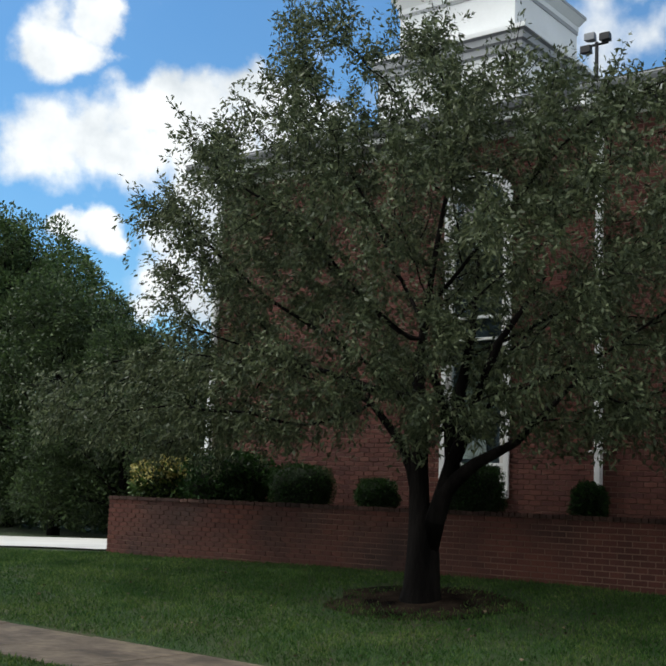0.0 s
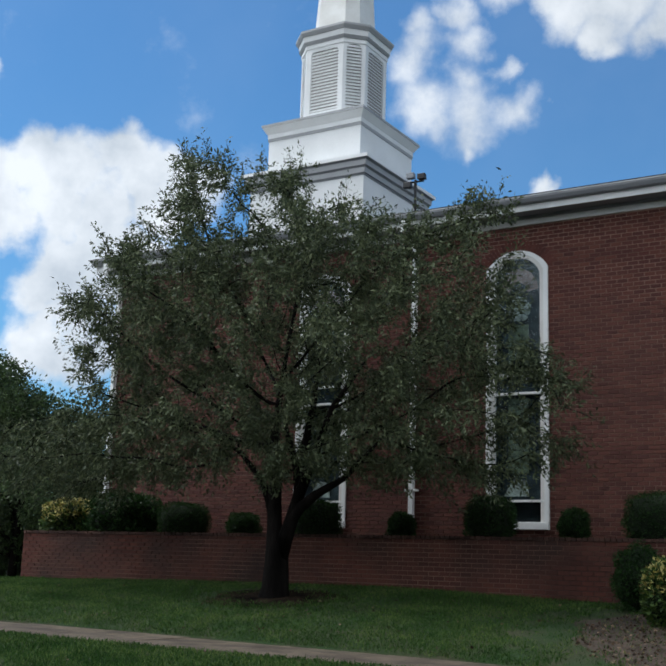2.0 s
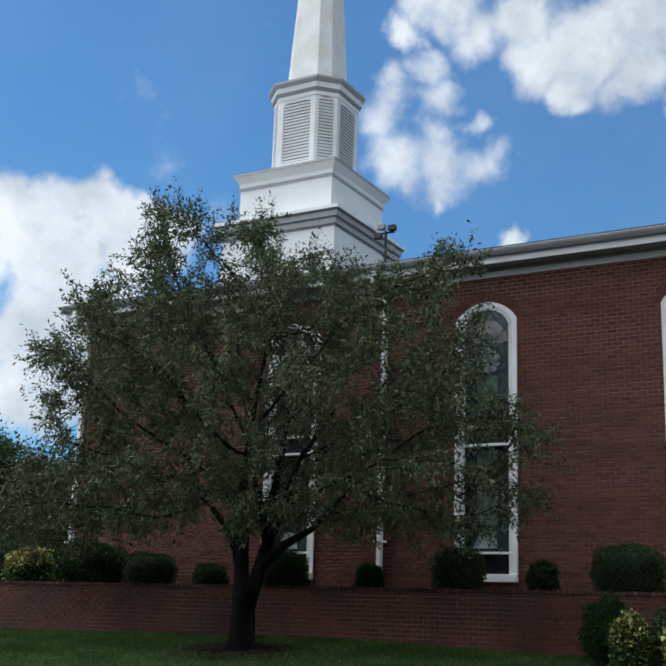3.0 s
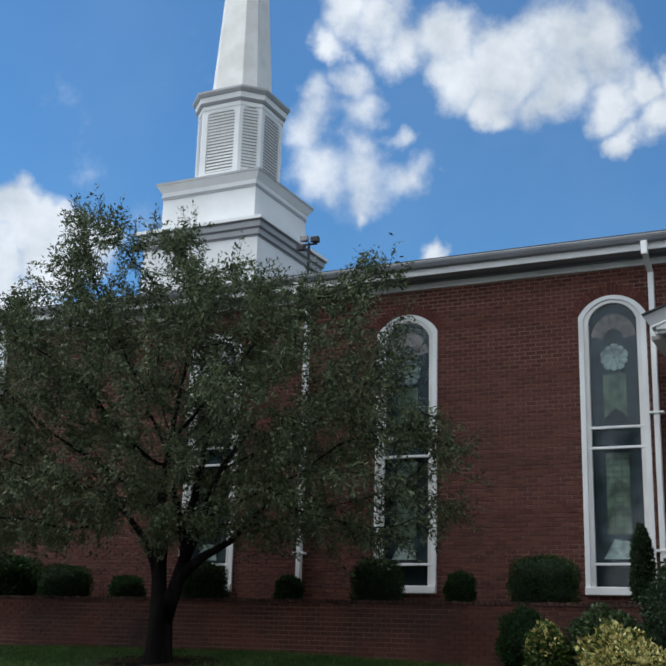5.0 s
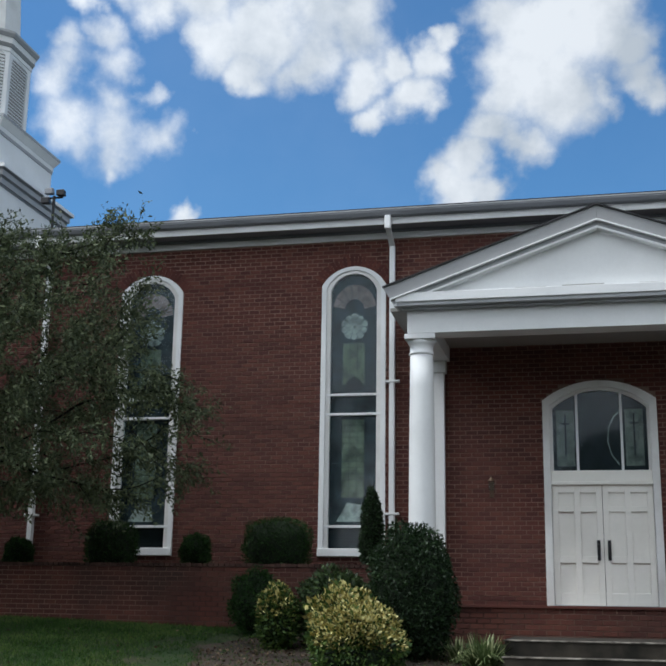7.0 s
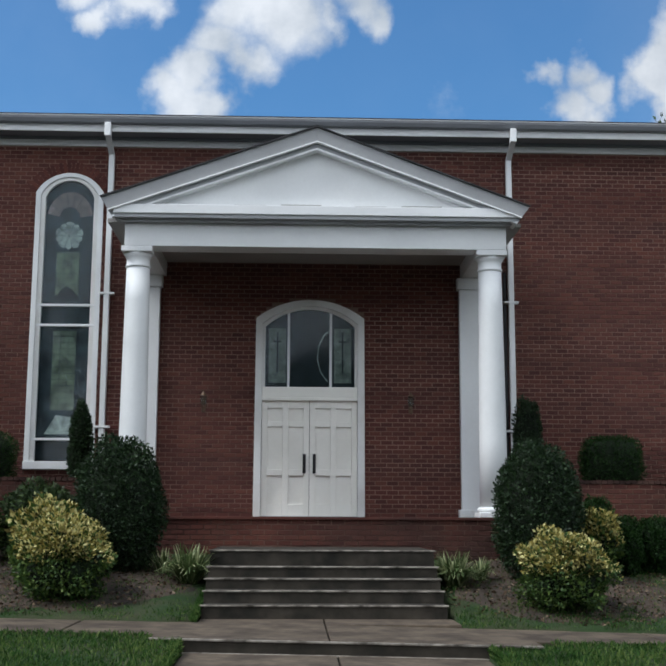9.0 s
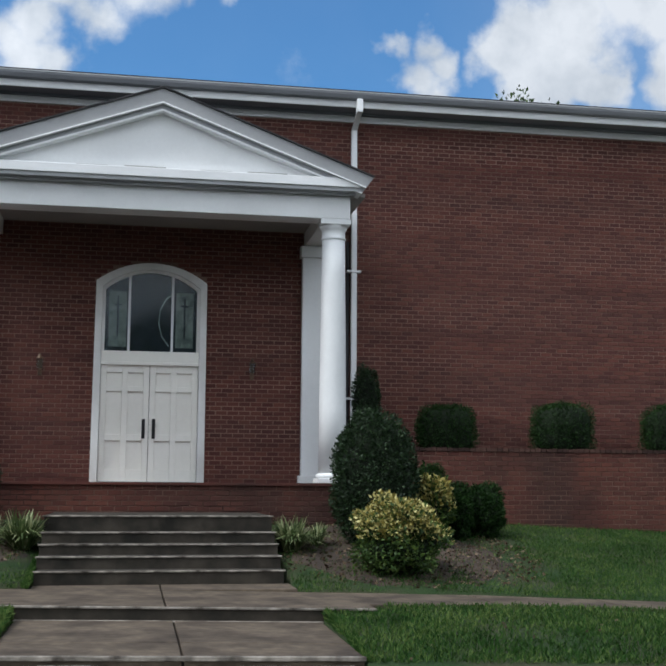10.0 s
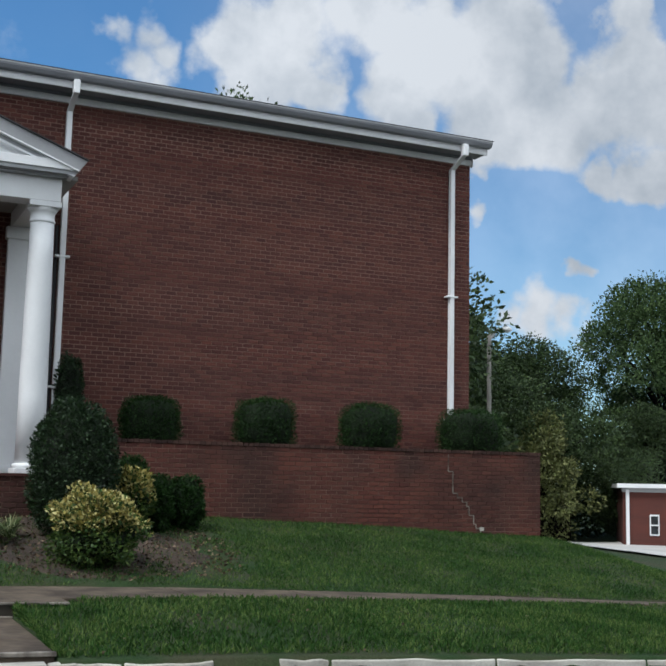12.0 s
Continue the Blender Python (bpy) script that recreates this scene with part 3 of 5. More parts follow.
# facade backing with real openings
s = Shape()
cuts = [LEFT] + [v for cx, h, *_ in HOLES for v in (cx - h, cx + h)] + [RIGHT]
for i in range(0, len(cuts), 2):
    s.box(cuts[i], cuts[i + 1], WALL_Y, WALL_Y + 0.3, 0.3, 8.7)
for cx, h, bottom, shoulder, rise in HOLES:
    s.box(cx - h, cx + h, WALL_Y, WALL_Y + 0.3, 0.3, bottom)
    top = arch_points(cx, h, shoulder, rise)
    s.prism(top + [(cx + h, 8.7), (cx - h, 8.7)], WALL_Y, WALL_Y + 0.3)
wall_north = structure("wall_north", s, M_MORTAR, "red brick church facade with tall arched windows", "wall")
for name, x0, x1, y0, y1 in (("wall_west", LEFT, LEFT + 0.3, WALL_Y + 0.3, 33), ("wall_east", RIGHT - 0.3, RIGHT, WALL_Y + 0.3, 33), ("wall_south", LEFT, RIGHT, 33, 33.3)):
    structure(name, Shape().box(x0, x1, y0, y1, -0.8, 8.7), M_BRICK, "red brick side wall of the church", "wall")
structure("floor", Shape().box(LEFT + 0.3, RIGHT - 0.3, WALL_Y + 0.3, 33, 1.4, 1.6), M_INSIDE, "dim church floor behind the glass", "floor")
structure("ceiling", Shape().box(LEFT + 0.3, RIGHT - 0.3, WALL_Y + 0.3, 33, 8.45, 8.6), M_INSIDE, "dim church ceiling", "ceiling")

# ---- eaves and main roof ----
eaves = thing("eaves", "white painted eaves with grey gutter along the roof", "eaves", kind="structure")
part("frieze_board", Shape().box(LEFT - 0.03, RIGHT + 0.03, WALL_Y - 0.05, WALL_Y, 8.38, 8.50), M_WHITE, eaves, bevel=0.01)
# soffit in gutter grey, to paint the shadow under the eave
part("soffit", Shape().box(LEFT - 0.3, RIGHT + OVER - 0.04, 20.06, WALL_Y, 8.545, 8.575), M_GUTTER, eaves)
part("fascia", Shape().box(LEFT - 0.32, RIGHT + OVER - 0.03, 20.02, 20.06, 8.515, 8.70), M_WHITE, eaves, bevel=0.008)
# its grey paints the shadow line above the white frieze
part("bed_moulding", Shape().box(LEFT - 0.03, RIGHT + 0.03, WALL_Y - 0.10, WALL_Y - 0.002, 8.502, 8.543), M_GUTTER, eaves, "bed moulding greyed for the eave shadow")
gut = Shape()
prof = [(19.87, 8.765), (19.87, 8.71), (19.91, 8.65), (20.02, 8.64), (20.02, 8.765)]
gut.rings([[(px, py, pz) for py, pz in prof] for px in (LEFT - 0.36, RIGHT + OVER)])
part("gutter", gut, M_GUTTER, eaves, "grey metal gutter")
part("gutter_lip", Shape().box(LEFT - 0.36, RIGHT + OVER, 19.858, 19.869, 8.742, 8.766), M_GREYTRIM, eaves, "pale rolled gutter lip")
end = Shape().box(RIGHT, RIGHT + 0.05, WALL_Y - 0.05, 33.3, 8.36, 8.53)
part("frieze_board", end, M_WOOD, eaves)
roof = Shape()
roof.rings([[(px, 19.86, 8.767), (px, 19.86, 8.787), (px, 26.9, 10.40), (px, 33.6, 8.75), (px, 33.6, 8.67), (px, 26.9, 10.32)] for px in (LEFT - 0.38, RIGHT + OVER + 0.02)])
structure("roof", roof, M_SHINGLE, "low dark shingle roof of the church", "roof")

# ---- planter wall in front of the facade ----
planter_l = structure("planter_wall", Shape().box(LEFT - 0.5, -3.3, LOW_Y, LOW_Y + 0.3, 0.6, 2.24), M_MORTARL, "low weathered brick planter wall below the windows", "wall")
planter_r = structure("planter_wall", Shape().box(3.5, 12.6, LOW_Y, LOW_Y + 0.3, 0.2, 2.24), M_MORTARL, "low weathered brick planter wall with a stepped crack", "wall")
structure("planter_wall_side", Shape().box(LEFT - 0.5, LEFT - 0.2, LOW_Y + 0.3, 30, 0.6, 2.24), M_BRICKL, "return of the low brick planter wall", "wall")
structure("planter_wall_side", Shape().box(12.3, 12.6, LOW_Y + 0.3, 30, 0.2, 2.24), M_BRICKL, "return of the low brick planter wall", "wall")
structure("planter_soil", Shape().box(LEFT - 0.2, -3.3, LOW_Y + 0.3, WALL_Y - 0.02, 1.6, 2.18), M_SOIL, "dark soil behind the planter wall", "soil")
structure("planter_soil", Shape().box(3.5, 12.3, LOW_Y + 0.3, WALL_Y - 0.02, 1.4, 2.18), M_SOIL, "dark soil behind the planter wall", "soil")

# ---- porch base ----
porch = structure("porch_floor", Shape().box(-3.3, 3.5, 18.06, WALL_Y - 0.002, 0.9, PORCH - 0.05), M_MORTARL, "brick porch platform under the portico", "porch")
part("paving", Shape().box(-3.32, 3.52, 18.02, WALL_Y - 0.004, PORCH - 0.046, PORCH), M_BRICKL, porch, "red brick porch edge", bevel=0.006)

# ---- portico ----
portico = thing("portico", "white columned portico with a pediment over the church door", "portico", kind="structure")
PL, PR = -2.95, 3.20
beam = part("beam", Shape().box(PL, PR, 18.2, 18.62, 5.975, 6.35), M_WHITE, portico, bevel=0.01)
part("side_beam", Shape().box(PL, PL + 0.42, 18.62, WALL_Y - 0.01, 5.975, 6.35), M_WHITE, portico)
part("side_beam", Shape().box(PR - 0.42, PR, 18.62, WALL_Y - 0.01, 5.975, 6.35), M_WHITE, portico)
# the boards are white; the grey colour holds their porch shade
part("porch_ceiling", Shape().box(PL + 0.42, PR - 0.42, 18.62, WALL_Y - 0.01, 6.235, 6.29), M_SHADE_PEEL, portico, "white ceiling boards darkened for shade")
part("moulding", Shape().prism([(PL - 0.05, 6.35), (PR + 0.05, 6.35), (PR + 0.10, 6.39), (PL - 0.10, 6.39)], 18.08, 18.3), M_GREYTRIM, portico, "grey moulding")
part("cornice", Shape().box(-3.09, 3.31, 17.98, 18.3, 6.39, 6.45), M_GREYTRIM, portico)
part("cornice", Shape().box(-3.11, 3.33, 17.95, 18.3, 6.45, 6.60), M_WHITE, portico, "white horizontal cornice board", bevel=0.01)
part("tympanum", Shape().prism([(-3.09, 6.50), (3.31, 6.50), (0.13, 7.68)], 18.14, 18.3), M_WHITE, portico, "peeling white painted tympanum boards")
for i in range(4):
    x0 = (-1.2, -0.45, 0.75, 1.5)[i]
    part("peeled_paint", Shape().box(x0, x0 + 0.5 + 0.15 * (i % 2), 18.132, 18.138, 6.64 + 0.012 * (i % 2), 6.655 + 0.012 * (i % 2)), M_SHADE_PEEL, portico, "flake of peeled paint")
AP = (0.123, 7.905)
for tip, low in (((-3.31, 6.69), (-3.12, 6.39)), ((3.54, 6.625), (3.34, 6.355))):
    sgn = 1 if tip[0] < 0 else -1

    def between(u0, u1):
        """A strip of the raking cornice, as shares of its width from the top."""
        def at(u):
            a = (tip[0] + (low[0] - tip[0]) * u, tip[1] + (low[1] - tip[1]) * u)
            b = (AP[0], AP[1] - 0.36 * u)
            return a, b
        (a0, b0), (a1, b1) = at(u0), at(u1)
        q = [a0, a1, b1, b0]
        return q if sgn > 0 else q[::-1]

    part("raking_cornice", Shape().prism(between(0.0, 0.62), 17.935, 18.32), M_RAKE, portico, "grey raking fascia", bevel=0.006)
    part("raking_moulding", Shape().prism(between(0.62, 0.69), 17.92, 18.32), M_WHITE, portico, "white raking moulding")
    part("raking_moulding", Shape().prism(between(0.69, 0.90), 18.0, 18.32), M_GREYTRIM, portico)
    part("raking_moulding", Shape().prism(between(0.90, 1.0), 17.985, 18.32), M_WHITE, portico, "white raking moulding")
    q = between(-0.07, 0.0)
    part("roof_slope", Shape().prism(q, 17.90, WALL_Y - 0.005), M_SHINGLE, portico, "dark shingle edge of the porch roof")
    u = between(0.0, 0.12)
    part("roof_deck", Shape().prism(u, 18.32, WALL_Y - 0.005), M_SHADE_PEEL, portico)
    xs = (-3.25, PL) if sgn > 0 else (PR, 3.47)
    part("soffit", Shape().box(xs[0], xs[1], 18.32, WALL_Y - 0.01, 6.39, 6.45), M_SHADE_PEEL, portico, "side soffit darkened for shade")


def column(cx):
    c = thing("column", "smooth white round column on the brick porch", "column", "portico columns", at=(cx, 18.45, PORCH))
    part("base", Shape().box(-0.27, 0.27, -0.27, 0.27, 0, 0.08), M_WHITE, c, bevel=0.01)
    part("base_ring", Shape().lathe(0, 0, [(0.24, 0.08), (0.27, 0.11), (0.26, 0.14), (0.225, 0.16)]), M_WHITE, c, smooth=True)
    part("shaft", Shape().lathe(0, 0, [(0.222, 0.16), (0.217, 1.2), (0.207, 2.4), (0.195, 3.4), (0.187, 3.95)], 40), M_WHITE, c, smooth=True)
    part("neck", Shape().lathe(0, 0, [(0.187, 3.95), (0.205, 3.965), (0.205, 3.99), (0.19, 4.0), (0.19, 4.11), (0.205, 4.125), (0.238, 4.19)]), M_WHITE, c, smooth=True)
    part("abacus", Shape().box(-0.25, 0.25, -0.25, 0.25, 4.19, 4.275), M_WHITE, c, bevel=0.008)
    return c


col_a = column(-2.75)
copy_thing(col_a, pose(2.968, 18.45, PORCH))


def pilaster(x0, x1):
    p = thing("pilaster", "flat white pilaster against the brick wall", "pilaster", "portico pilasters", at=((x0 + x1) / 2, WALL_Y, PORCH))
    h = (x1 - x0) / 2
    part("base", Shape().box(-h - 0.05, h + 0.05, -0.20, -0.012, 0, 0.14), M_WHITE, p, bevel=0.01)
    part("shaft", Shape().box(-h, h, -0.15, -0.012, 0.14, 4.05), M_WHITE, p, bevel=0.006)
    part("capital", Shape().box(-h - 0.04, h + 0.04, -0.19, -0.012, 4.05, 4.265), M_WHITE, p, bevel=0.012)
    return p


pilaster(-3.04, -2.62)
pilaster(2.74, 3.16)

# ---- door ----
dx, dh = DOOR[0], DOOR[1]
doorway = thing("door_1", "closed cream panelled double door under an arched transom", "door", kind="structure")
out = [(dx - dh - 0.01, PORCH)] + arch_points(dx, dh, 5.22, 0.34, 20) + [(dx + dh + 0.01, PORCH)]
inn = [(dx - dh + 0.12, PORCH)] + arch_points(dx, dh - 0.12, 5.12, 0.325, 20) + [(dx + dh - 0.12, PORCH)]
part("casing", Shape().band(out, inn, WALL_Y - 0.05, WALL_Y + 0.16), M_WOOD, doorway, "cream painted door casing", bevel=0.008)
inn2 = [(dx - dh + 0.17, 4.0)] + arch_points(dx, dh - 0.17, 5.08, 0.315, 20) + [(dx + dh - 0.17, 4.0)]
inn1 = [(dx - dh + 0.12, 3.93)] + arch_points(dx, dh - 0.12, 5.12, 0.325, 20) + [(dx + dh - 0.12, 3.93)]
transom = part("transom", Shape().band(inn1, inn2, WALL_Y + 0.02, WALL_Y + 0.12), M_WOOD, doorway, "white transom frame")
for bx in (dx - 0.385, dx + 0.37):
    part("mullion", Shape().box(bx - 0.022, bx + 0.022, WALL_Y + 0.025, WALL_Y + 0.10, 3.99, arch_z(bx, dx, dh - 0.17, 5.08, 0.315) + 0.02), M_WHITE, transom)
part("head_rail", Shape().box(dx - dh + 0.12, dx + dh - 0.12, WALL_Y + 0.0, WALL_Y + 0.14, 3.80, 3.99), M_DOOR, doorway, bevel=0.01)
part("drip_moulding", Shape().box(dx - dh + 0.11, dx + dh - 0.11, WALL_Y - 0.03, WALL_Y + 0.05, 3.74, 3.80), M_DOOR, doorway, bevel=0.01)
glass = [(dx - dh + 0.16, 3.97), (dx + dh - 0.16, 3.97)] + arch_points(dx, dh - 0.16, 5.08, 0.32, 20)[::-1]
pane = part("pane", Shape().prism(glass, WALL_Y + 0.055, WALL_Y + 0.062), M_PANE, transom, "clear glass reflecting the sky")
pane.visible_shadow = False
part("leaded_glass", Shape().prism(glass, WALL_Y + 0.085, WALL_Y + 0.095), M_SG_SHADE, transom, "dark leaded glass")
for sx in (dx - 0.585, dx + 0.585):
    part("side_light", Shape().prism([(sx - 0.155, 4.07), (sx + 0.155, 4.07), (sx + 0.155, 5.06), (sx - 0.155, 5.06)], WALL_Y + 0.078, WALL_Y + 0.084), M_SG_MILK, transom, "pale leaded glass with a cross")
    part("cross", Shape().box(sx - 0.014, sx + 0.014, WALL_Y + 0.068, WALL_Y + 0.077, 4.25, 4.98).box(sx - 0.07, sx + 0.07, WALL_Y + 0.068, WALL_Y + 0.077, 4.80, 4.83), M_SG_SHADE, transom, "dark cross in the glass")
for j in range(5):
    a0, a1 = radians(105 + 27 * j), radians(105 + 27 * (j + 1))
    q = [(dx + 0.5 + r * 0.55 * math.cos(a), 4.55 + r * 1.3 * math.sin(a) * 0.6) for r, a in ((0.655, a0), (0.69, a0), (0.69, a1), (0.655, a1))]
    part("curved_lead", Shape().prism(q[::-1], WALL_Y + 0.066, WALL_Y + 0.071), M_SG_PALE, transom, "pale curved strip in the glass")
for k, (x0, x1) in enumerate(((dx - dh + 0.125, dx - 0.004), (dx + 0.004, dx + dh - 0.125))):
    leaf = part("door_leaf", Shape().box(x0, x1, WALL_Y + 0.078, WALL_Y + 0.11, PORCH + 0.015, 3.75), M_DOOR, doorway, "cream painted panelled door leaf")
    w = x1 - x0
    # stiles and rails stand proud of the sunk panels
    for a, b in ((0, 0.10), (w / 2 - 0.05, w / 2 + 0.05), (w - 0.10, w)):
        part("stile", Shape().box(x0 + a, x0 + b, WALL_Y + 0.035, WALL_Y + 0.08, PORCH + 0.015, 3.75), M_DOOR, leaf, bevel=0.006)
    for z0, z1 in ((PORCH + 0.015, PORCH + 0.22), (2.42, 2.53), (3.28, 3.37), (3.61, 3.75)):
        for a, b in ((0.10, w / 2 - 0.05), (w / 2 + 0.05, w - 0.10)):
            part("rail", Shape().box(x0 + a, x0 + b, WALL_Y + 0.035, WALL_Y + 0.08, z0, z1), M_DOOR, leaf, bevel=0.006)
    hx = x1 - 0.085 if k == 0 else x0 + 0.085
    part("handle", Shape().box(hx - 0.028, hx + 0.028, WALL_Y + 0.012, WALL_Y + 0.034, 2.46, 2.80).tube([(hx, WALL_Y + 0.02, 2.52), (hx, WALL_Y - 0.03, 2.54), (hx, WALL_Y - 0.03, 2.72), (hx, WALL_Y + 0.02, 2.74)], 0.012), M_DARK, leaf, "black pull handle")
part("threshold", Shape().box(dx - dh + 0.12, dx + dh - 0.12, WALL_Y - 0.05, WALL_Y + 0.1, PORCH, PORCH + 0.014), M_GREYTRIM, doorway)

# ---- tall arched windows ----
def church_window(number, cx, half, sill, shoulder, rise):
    w = thing(f"window_{number}", "tall arched stained-glass window in a white frame", "window", "tall church windows", "structure")
    y = WALL_Y

    def arc(inset, low, n=16):
        return [(cx - half + inset, low)] + arch_points(cx, half - inset, shoulder - inset * 0.55, rise - inset * 0.25, n) + [(cx + half - inset, low)]

    part("casing", Shape().band(arc(-0.01, sill), arc(0.085, sill), y - 0.045, y + 0.1), M_WHITE, w, bevel=0.006)
    frame_b = part("window_frame", Shape().band(arc(0.085, sill + 0.08), arc(0.165, sill + 0.08), y - 0.015, y + 0.1), M_WOOD, w, "inner white sash frame", bevel=0.006)
    part("window_sill", Shape().box(cx - half - 0.012, cx + half + 0.012, y - 0.09, y + 0.1, sill - 0.05, sill + 0.09), M_WHITE, w, bevel=0.01)
    for z in (3.03, 5.06, 5.425):
        part("bar", Shape().box(cx - half + 0.08, cx + half - 0.08, y - 0.02, y + 0.07, z - 0.022, z + 0.022), M_WHITE, frame_b, bevel=0.005)
    inside = arc(0.15, sill + 0.08)
    flat = [inside[0], inside[-1]] + inside[-2:0:-1]
    p = part("pane", Shape().prism(flat, y + 0.030, y + 0.036), M_PANE, w, "storm pane reflecting the sky")
    p.visible_shadow = False
    part("stained_glass", Shape().prism(flat, y + 0.075, y + 0.085), M_SG_BLUE, w, "slate blue stained glass field")
    gy0, gy1 = y + 0.062, y + 0.074
    # the dark inside seen through the foot glass, painted as a dark strip
    part("stained_glass", Shape().box(cx - half + 0.15, cx + half - 0.15, gy0, gy1, sill + 0.09, 3.01), M_SG_SHADE, w, "dark sheet for the unlit interior at the foot")
    # rosy arch pieces at the head
    for i in range(7):
        a0, a1 = radians(10 + 160 * i / 7), radians(10 + 160 * (i + 1) / 7 - 2)
        q = [(cx + r * math.cos(a), 7.02 + r * 1.25 * math.sin(a)) for r, a in ((0.19, a0), (0.42, a0), (0.42, a1), (0.19, a1))]
        part("glass_piece", Shape().prism(q, gy0, gy1), M_SG_ROSE, w, "dusky rose glass piece")
    # pale round medallion
    for i in range(10):
        a0, a1 = 2 * math.pi * i / 10, 2 * math.pi * (i + 1) / 10 - 0.06
        q = [(cx + r * math.cos(a), 6.72 + r * math.sin(a)) for r, a in ((0.02, a0), (0.25 - 0.03 * (i % 2), a0), (0.26, (a0 + a1) / 2), (0.25 - 0.03 * (i % 2), a1), (0.02, a1))]
        part("glass_piece", Shape().prism(q, gy0, gy1), M_SG_PALE, w, "pale medallion glass piece")
    # column of small greenish panes
    for r in range(17):
        for c in range(3):
            z = 3.55 + 0.11 * r if r < 13 else 5.62 + 0.20 * (r - 13)
            hh = 0.10 if r < 13 else 0.19
            x0 = cx - 0.21 + 0.14 * c
            part("glass_piece", Shape().prism([(x0, z), (x0 + 0.13, z), (x0 + 0.13, z + hh), (x0, z + hh)], gy0, gy1), M_SG_GREEN, w)
    part("glass_piece", Shape().prism([(cx - 0.30, 3.12), (cx + 0.20, 3.12), (cx + 0.16, 3.42), (cx - 0.10, 3.46)], gy0, gy1), M_SG_PALE, w)
    part("glass_piece", Shape().prism([(cx - 0.22, 5.53), (cx + 0.22, 5.53), (cx + 0.12, 5.70), (cx, 5.78), (cx - 0.12, 5.70)], gy0 - 0.006, gy1 - 0.006), M_SG_SHADE, w, "dark glass piece")
    return w


for i, args in enumerate(WINDOWS):
    church_window(i + 1, *args)

# ---- downspouts ----
def downspout(x, foot, brackets):
    d = thing("downspout", "white square metal downspout on the brick wall", "downspout", "facade downspouts", at=(x, WALL_Y, foot))
    part("leader_head", Shape().box(-0.055, 0.055, -0.66, -0.52, 8.38 - foot, 8.63 - foot), M_WHITE, d, bevel=0.012)
    el = Shape()
    el.rings([[(px, py, pz) for px, py in ((-0.05, a), (0.05, a), (0.05, b), (-0.05, b))] for a, b, pz in ((-0.65, -0.53, 8.42 - foot), (-0.14, -0.03, 8.20 - foot))])
    part("elbow", el, M_WHITE, d)
    part("pipe", Shape().box(-0.05, 0.05, -0.13, -0.02, 0, 8.21 - foot), M_WHITE, d, bevel=0.012)
    for z in brackets:
        part("bracket", Shape().box(-0.13, 0.13, -0.14, -0.01, z - foot - 0.02, z - foot + 0.02), M_WHITE, d, bevel=0.006)
    return d


for x, foot, brackets in ((-18.53, 2.2, (3.25, 5.6)), (-10.52, 2.2, (3.24, 5.6)), (-3.575, 2.2, (3.245, 5.63)), (3.69, 2.2, (3.22, 5.54)), (11.69, 2.95, (2.97, 5.51))):
    downspout(x, foot, brackets)
# narrow black upright strip on the wall, left of the downspout
cable = thing("cable", "narrow dark strip down the brick beside the downspout", "cable", at=(3.585, WALL_Y, 2.2))
part("wire", Shape().tube([(0, -0.03, 0), (0, -0.03, 1.5), (0, -0.03, 3.9)], 0.03), M_DARK, cable)

# ---- wall lanterns beside the door ----
def wall_lantern(x):
    w = thing("wall_lantern", "small tarnished brass wall lantern beside the church door", "wall light", "door lanterns", at=(x, WALL_Y, 3.66))
    part("back_plate", Shape().box(-0.035, 0.035, -0.03, -0.012, -0.14, 0.14), M_BRASS, w, bevel=0.008)
    part("arm", Shape().tube([(0, -0.02, -0.02), (0, -0.07, -0.06), (0, -0.12, -0.02)], 0.008), M_BRASS, w)
    part("glass_body", Shape().lathe(0, -0.12, [(0.03, -0.02), (0.05, 0.0), (0.055, 0.13), (0.03, 0.15)], 8), M_PANE, w, "clear lantern glass")
    part("cap", Shape().lathe(0, -0.12, [(0.065, 0.145), (0.03, 0.19), (0.008, 0.23)], 8), M_BRASS, w)
    return w


wall_lantern(-1.81)
wall_lantern(1.86)

# ---- steeple ----
steeple = thing("steeple", "white church steeple with louvred lantern and tapering spire", "steeple", at=(-15.55, 25.6, 0))


def tier(h, z0, z1, grow=None):
    a, b = h, grow or h
    s = Shape()
    return s.rings([[(-a, -a, z0), (a, -a, z0), (a, a, z0), (-a, a, z0)], [(-b, -b, z1), (b, -b, z1), (b, b, z1), (-b, b, z1)]])


def eight(h, c, z):
    """A square of half size h with its corners cut back to c."""
    return [(-c, -h, z), (c, -h, z), (h, -c, z), (h, c, z), (c, h, z), (-c, h, z), (-h, c, z), (-h, -c, z)]


part("lower_base", tier(1.74, 9.2, 11.47), M_WHITE, steeple)
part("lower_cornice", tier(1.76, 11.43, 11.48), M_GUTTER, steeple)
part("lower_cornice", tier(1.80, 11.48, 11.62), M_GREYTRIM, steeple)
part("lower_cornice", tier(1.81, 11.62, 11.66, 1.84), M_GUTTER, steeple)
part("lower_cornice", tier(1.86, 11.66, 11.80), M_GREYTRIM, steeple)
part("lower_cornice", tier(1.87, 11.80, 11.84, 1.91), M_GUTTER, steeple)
part("lower_cornice", tier(1.94, 11.84, 11.93), M_WHITE, steeple)
part("upper_base", tier(1.43, 11.93, 12.98), M_WHITE, steeple)
part("upper_cornice", tier(1.45, 12.95, 13.03), M_GREYTRIM, steeple)
part("upper_cornice", tier(1.46, 13.03, 13.15), M_WHITE, steeple)
part("upper_cornice", tier(1.47, 13.15, 13.33, 1.58), M_WHITE, steeple)
part("upper_cornice", tier(1.59, 13.33, 13.40), M_GREYTRIM, steeple)
H, C = 1.03, 0.585
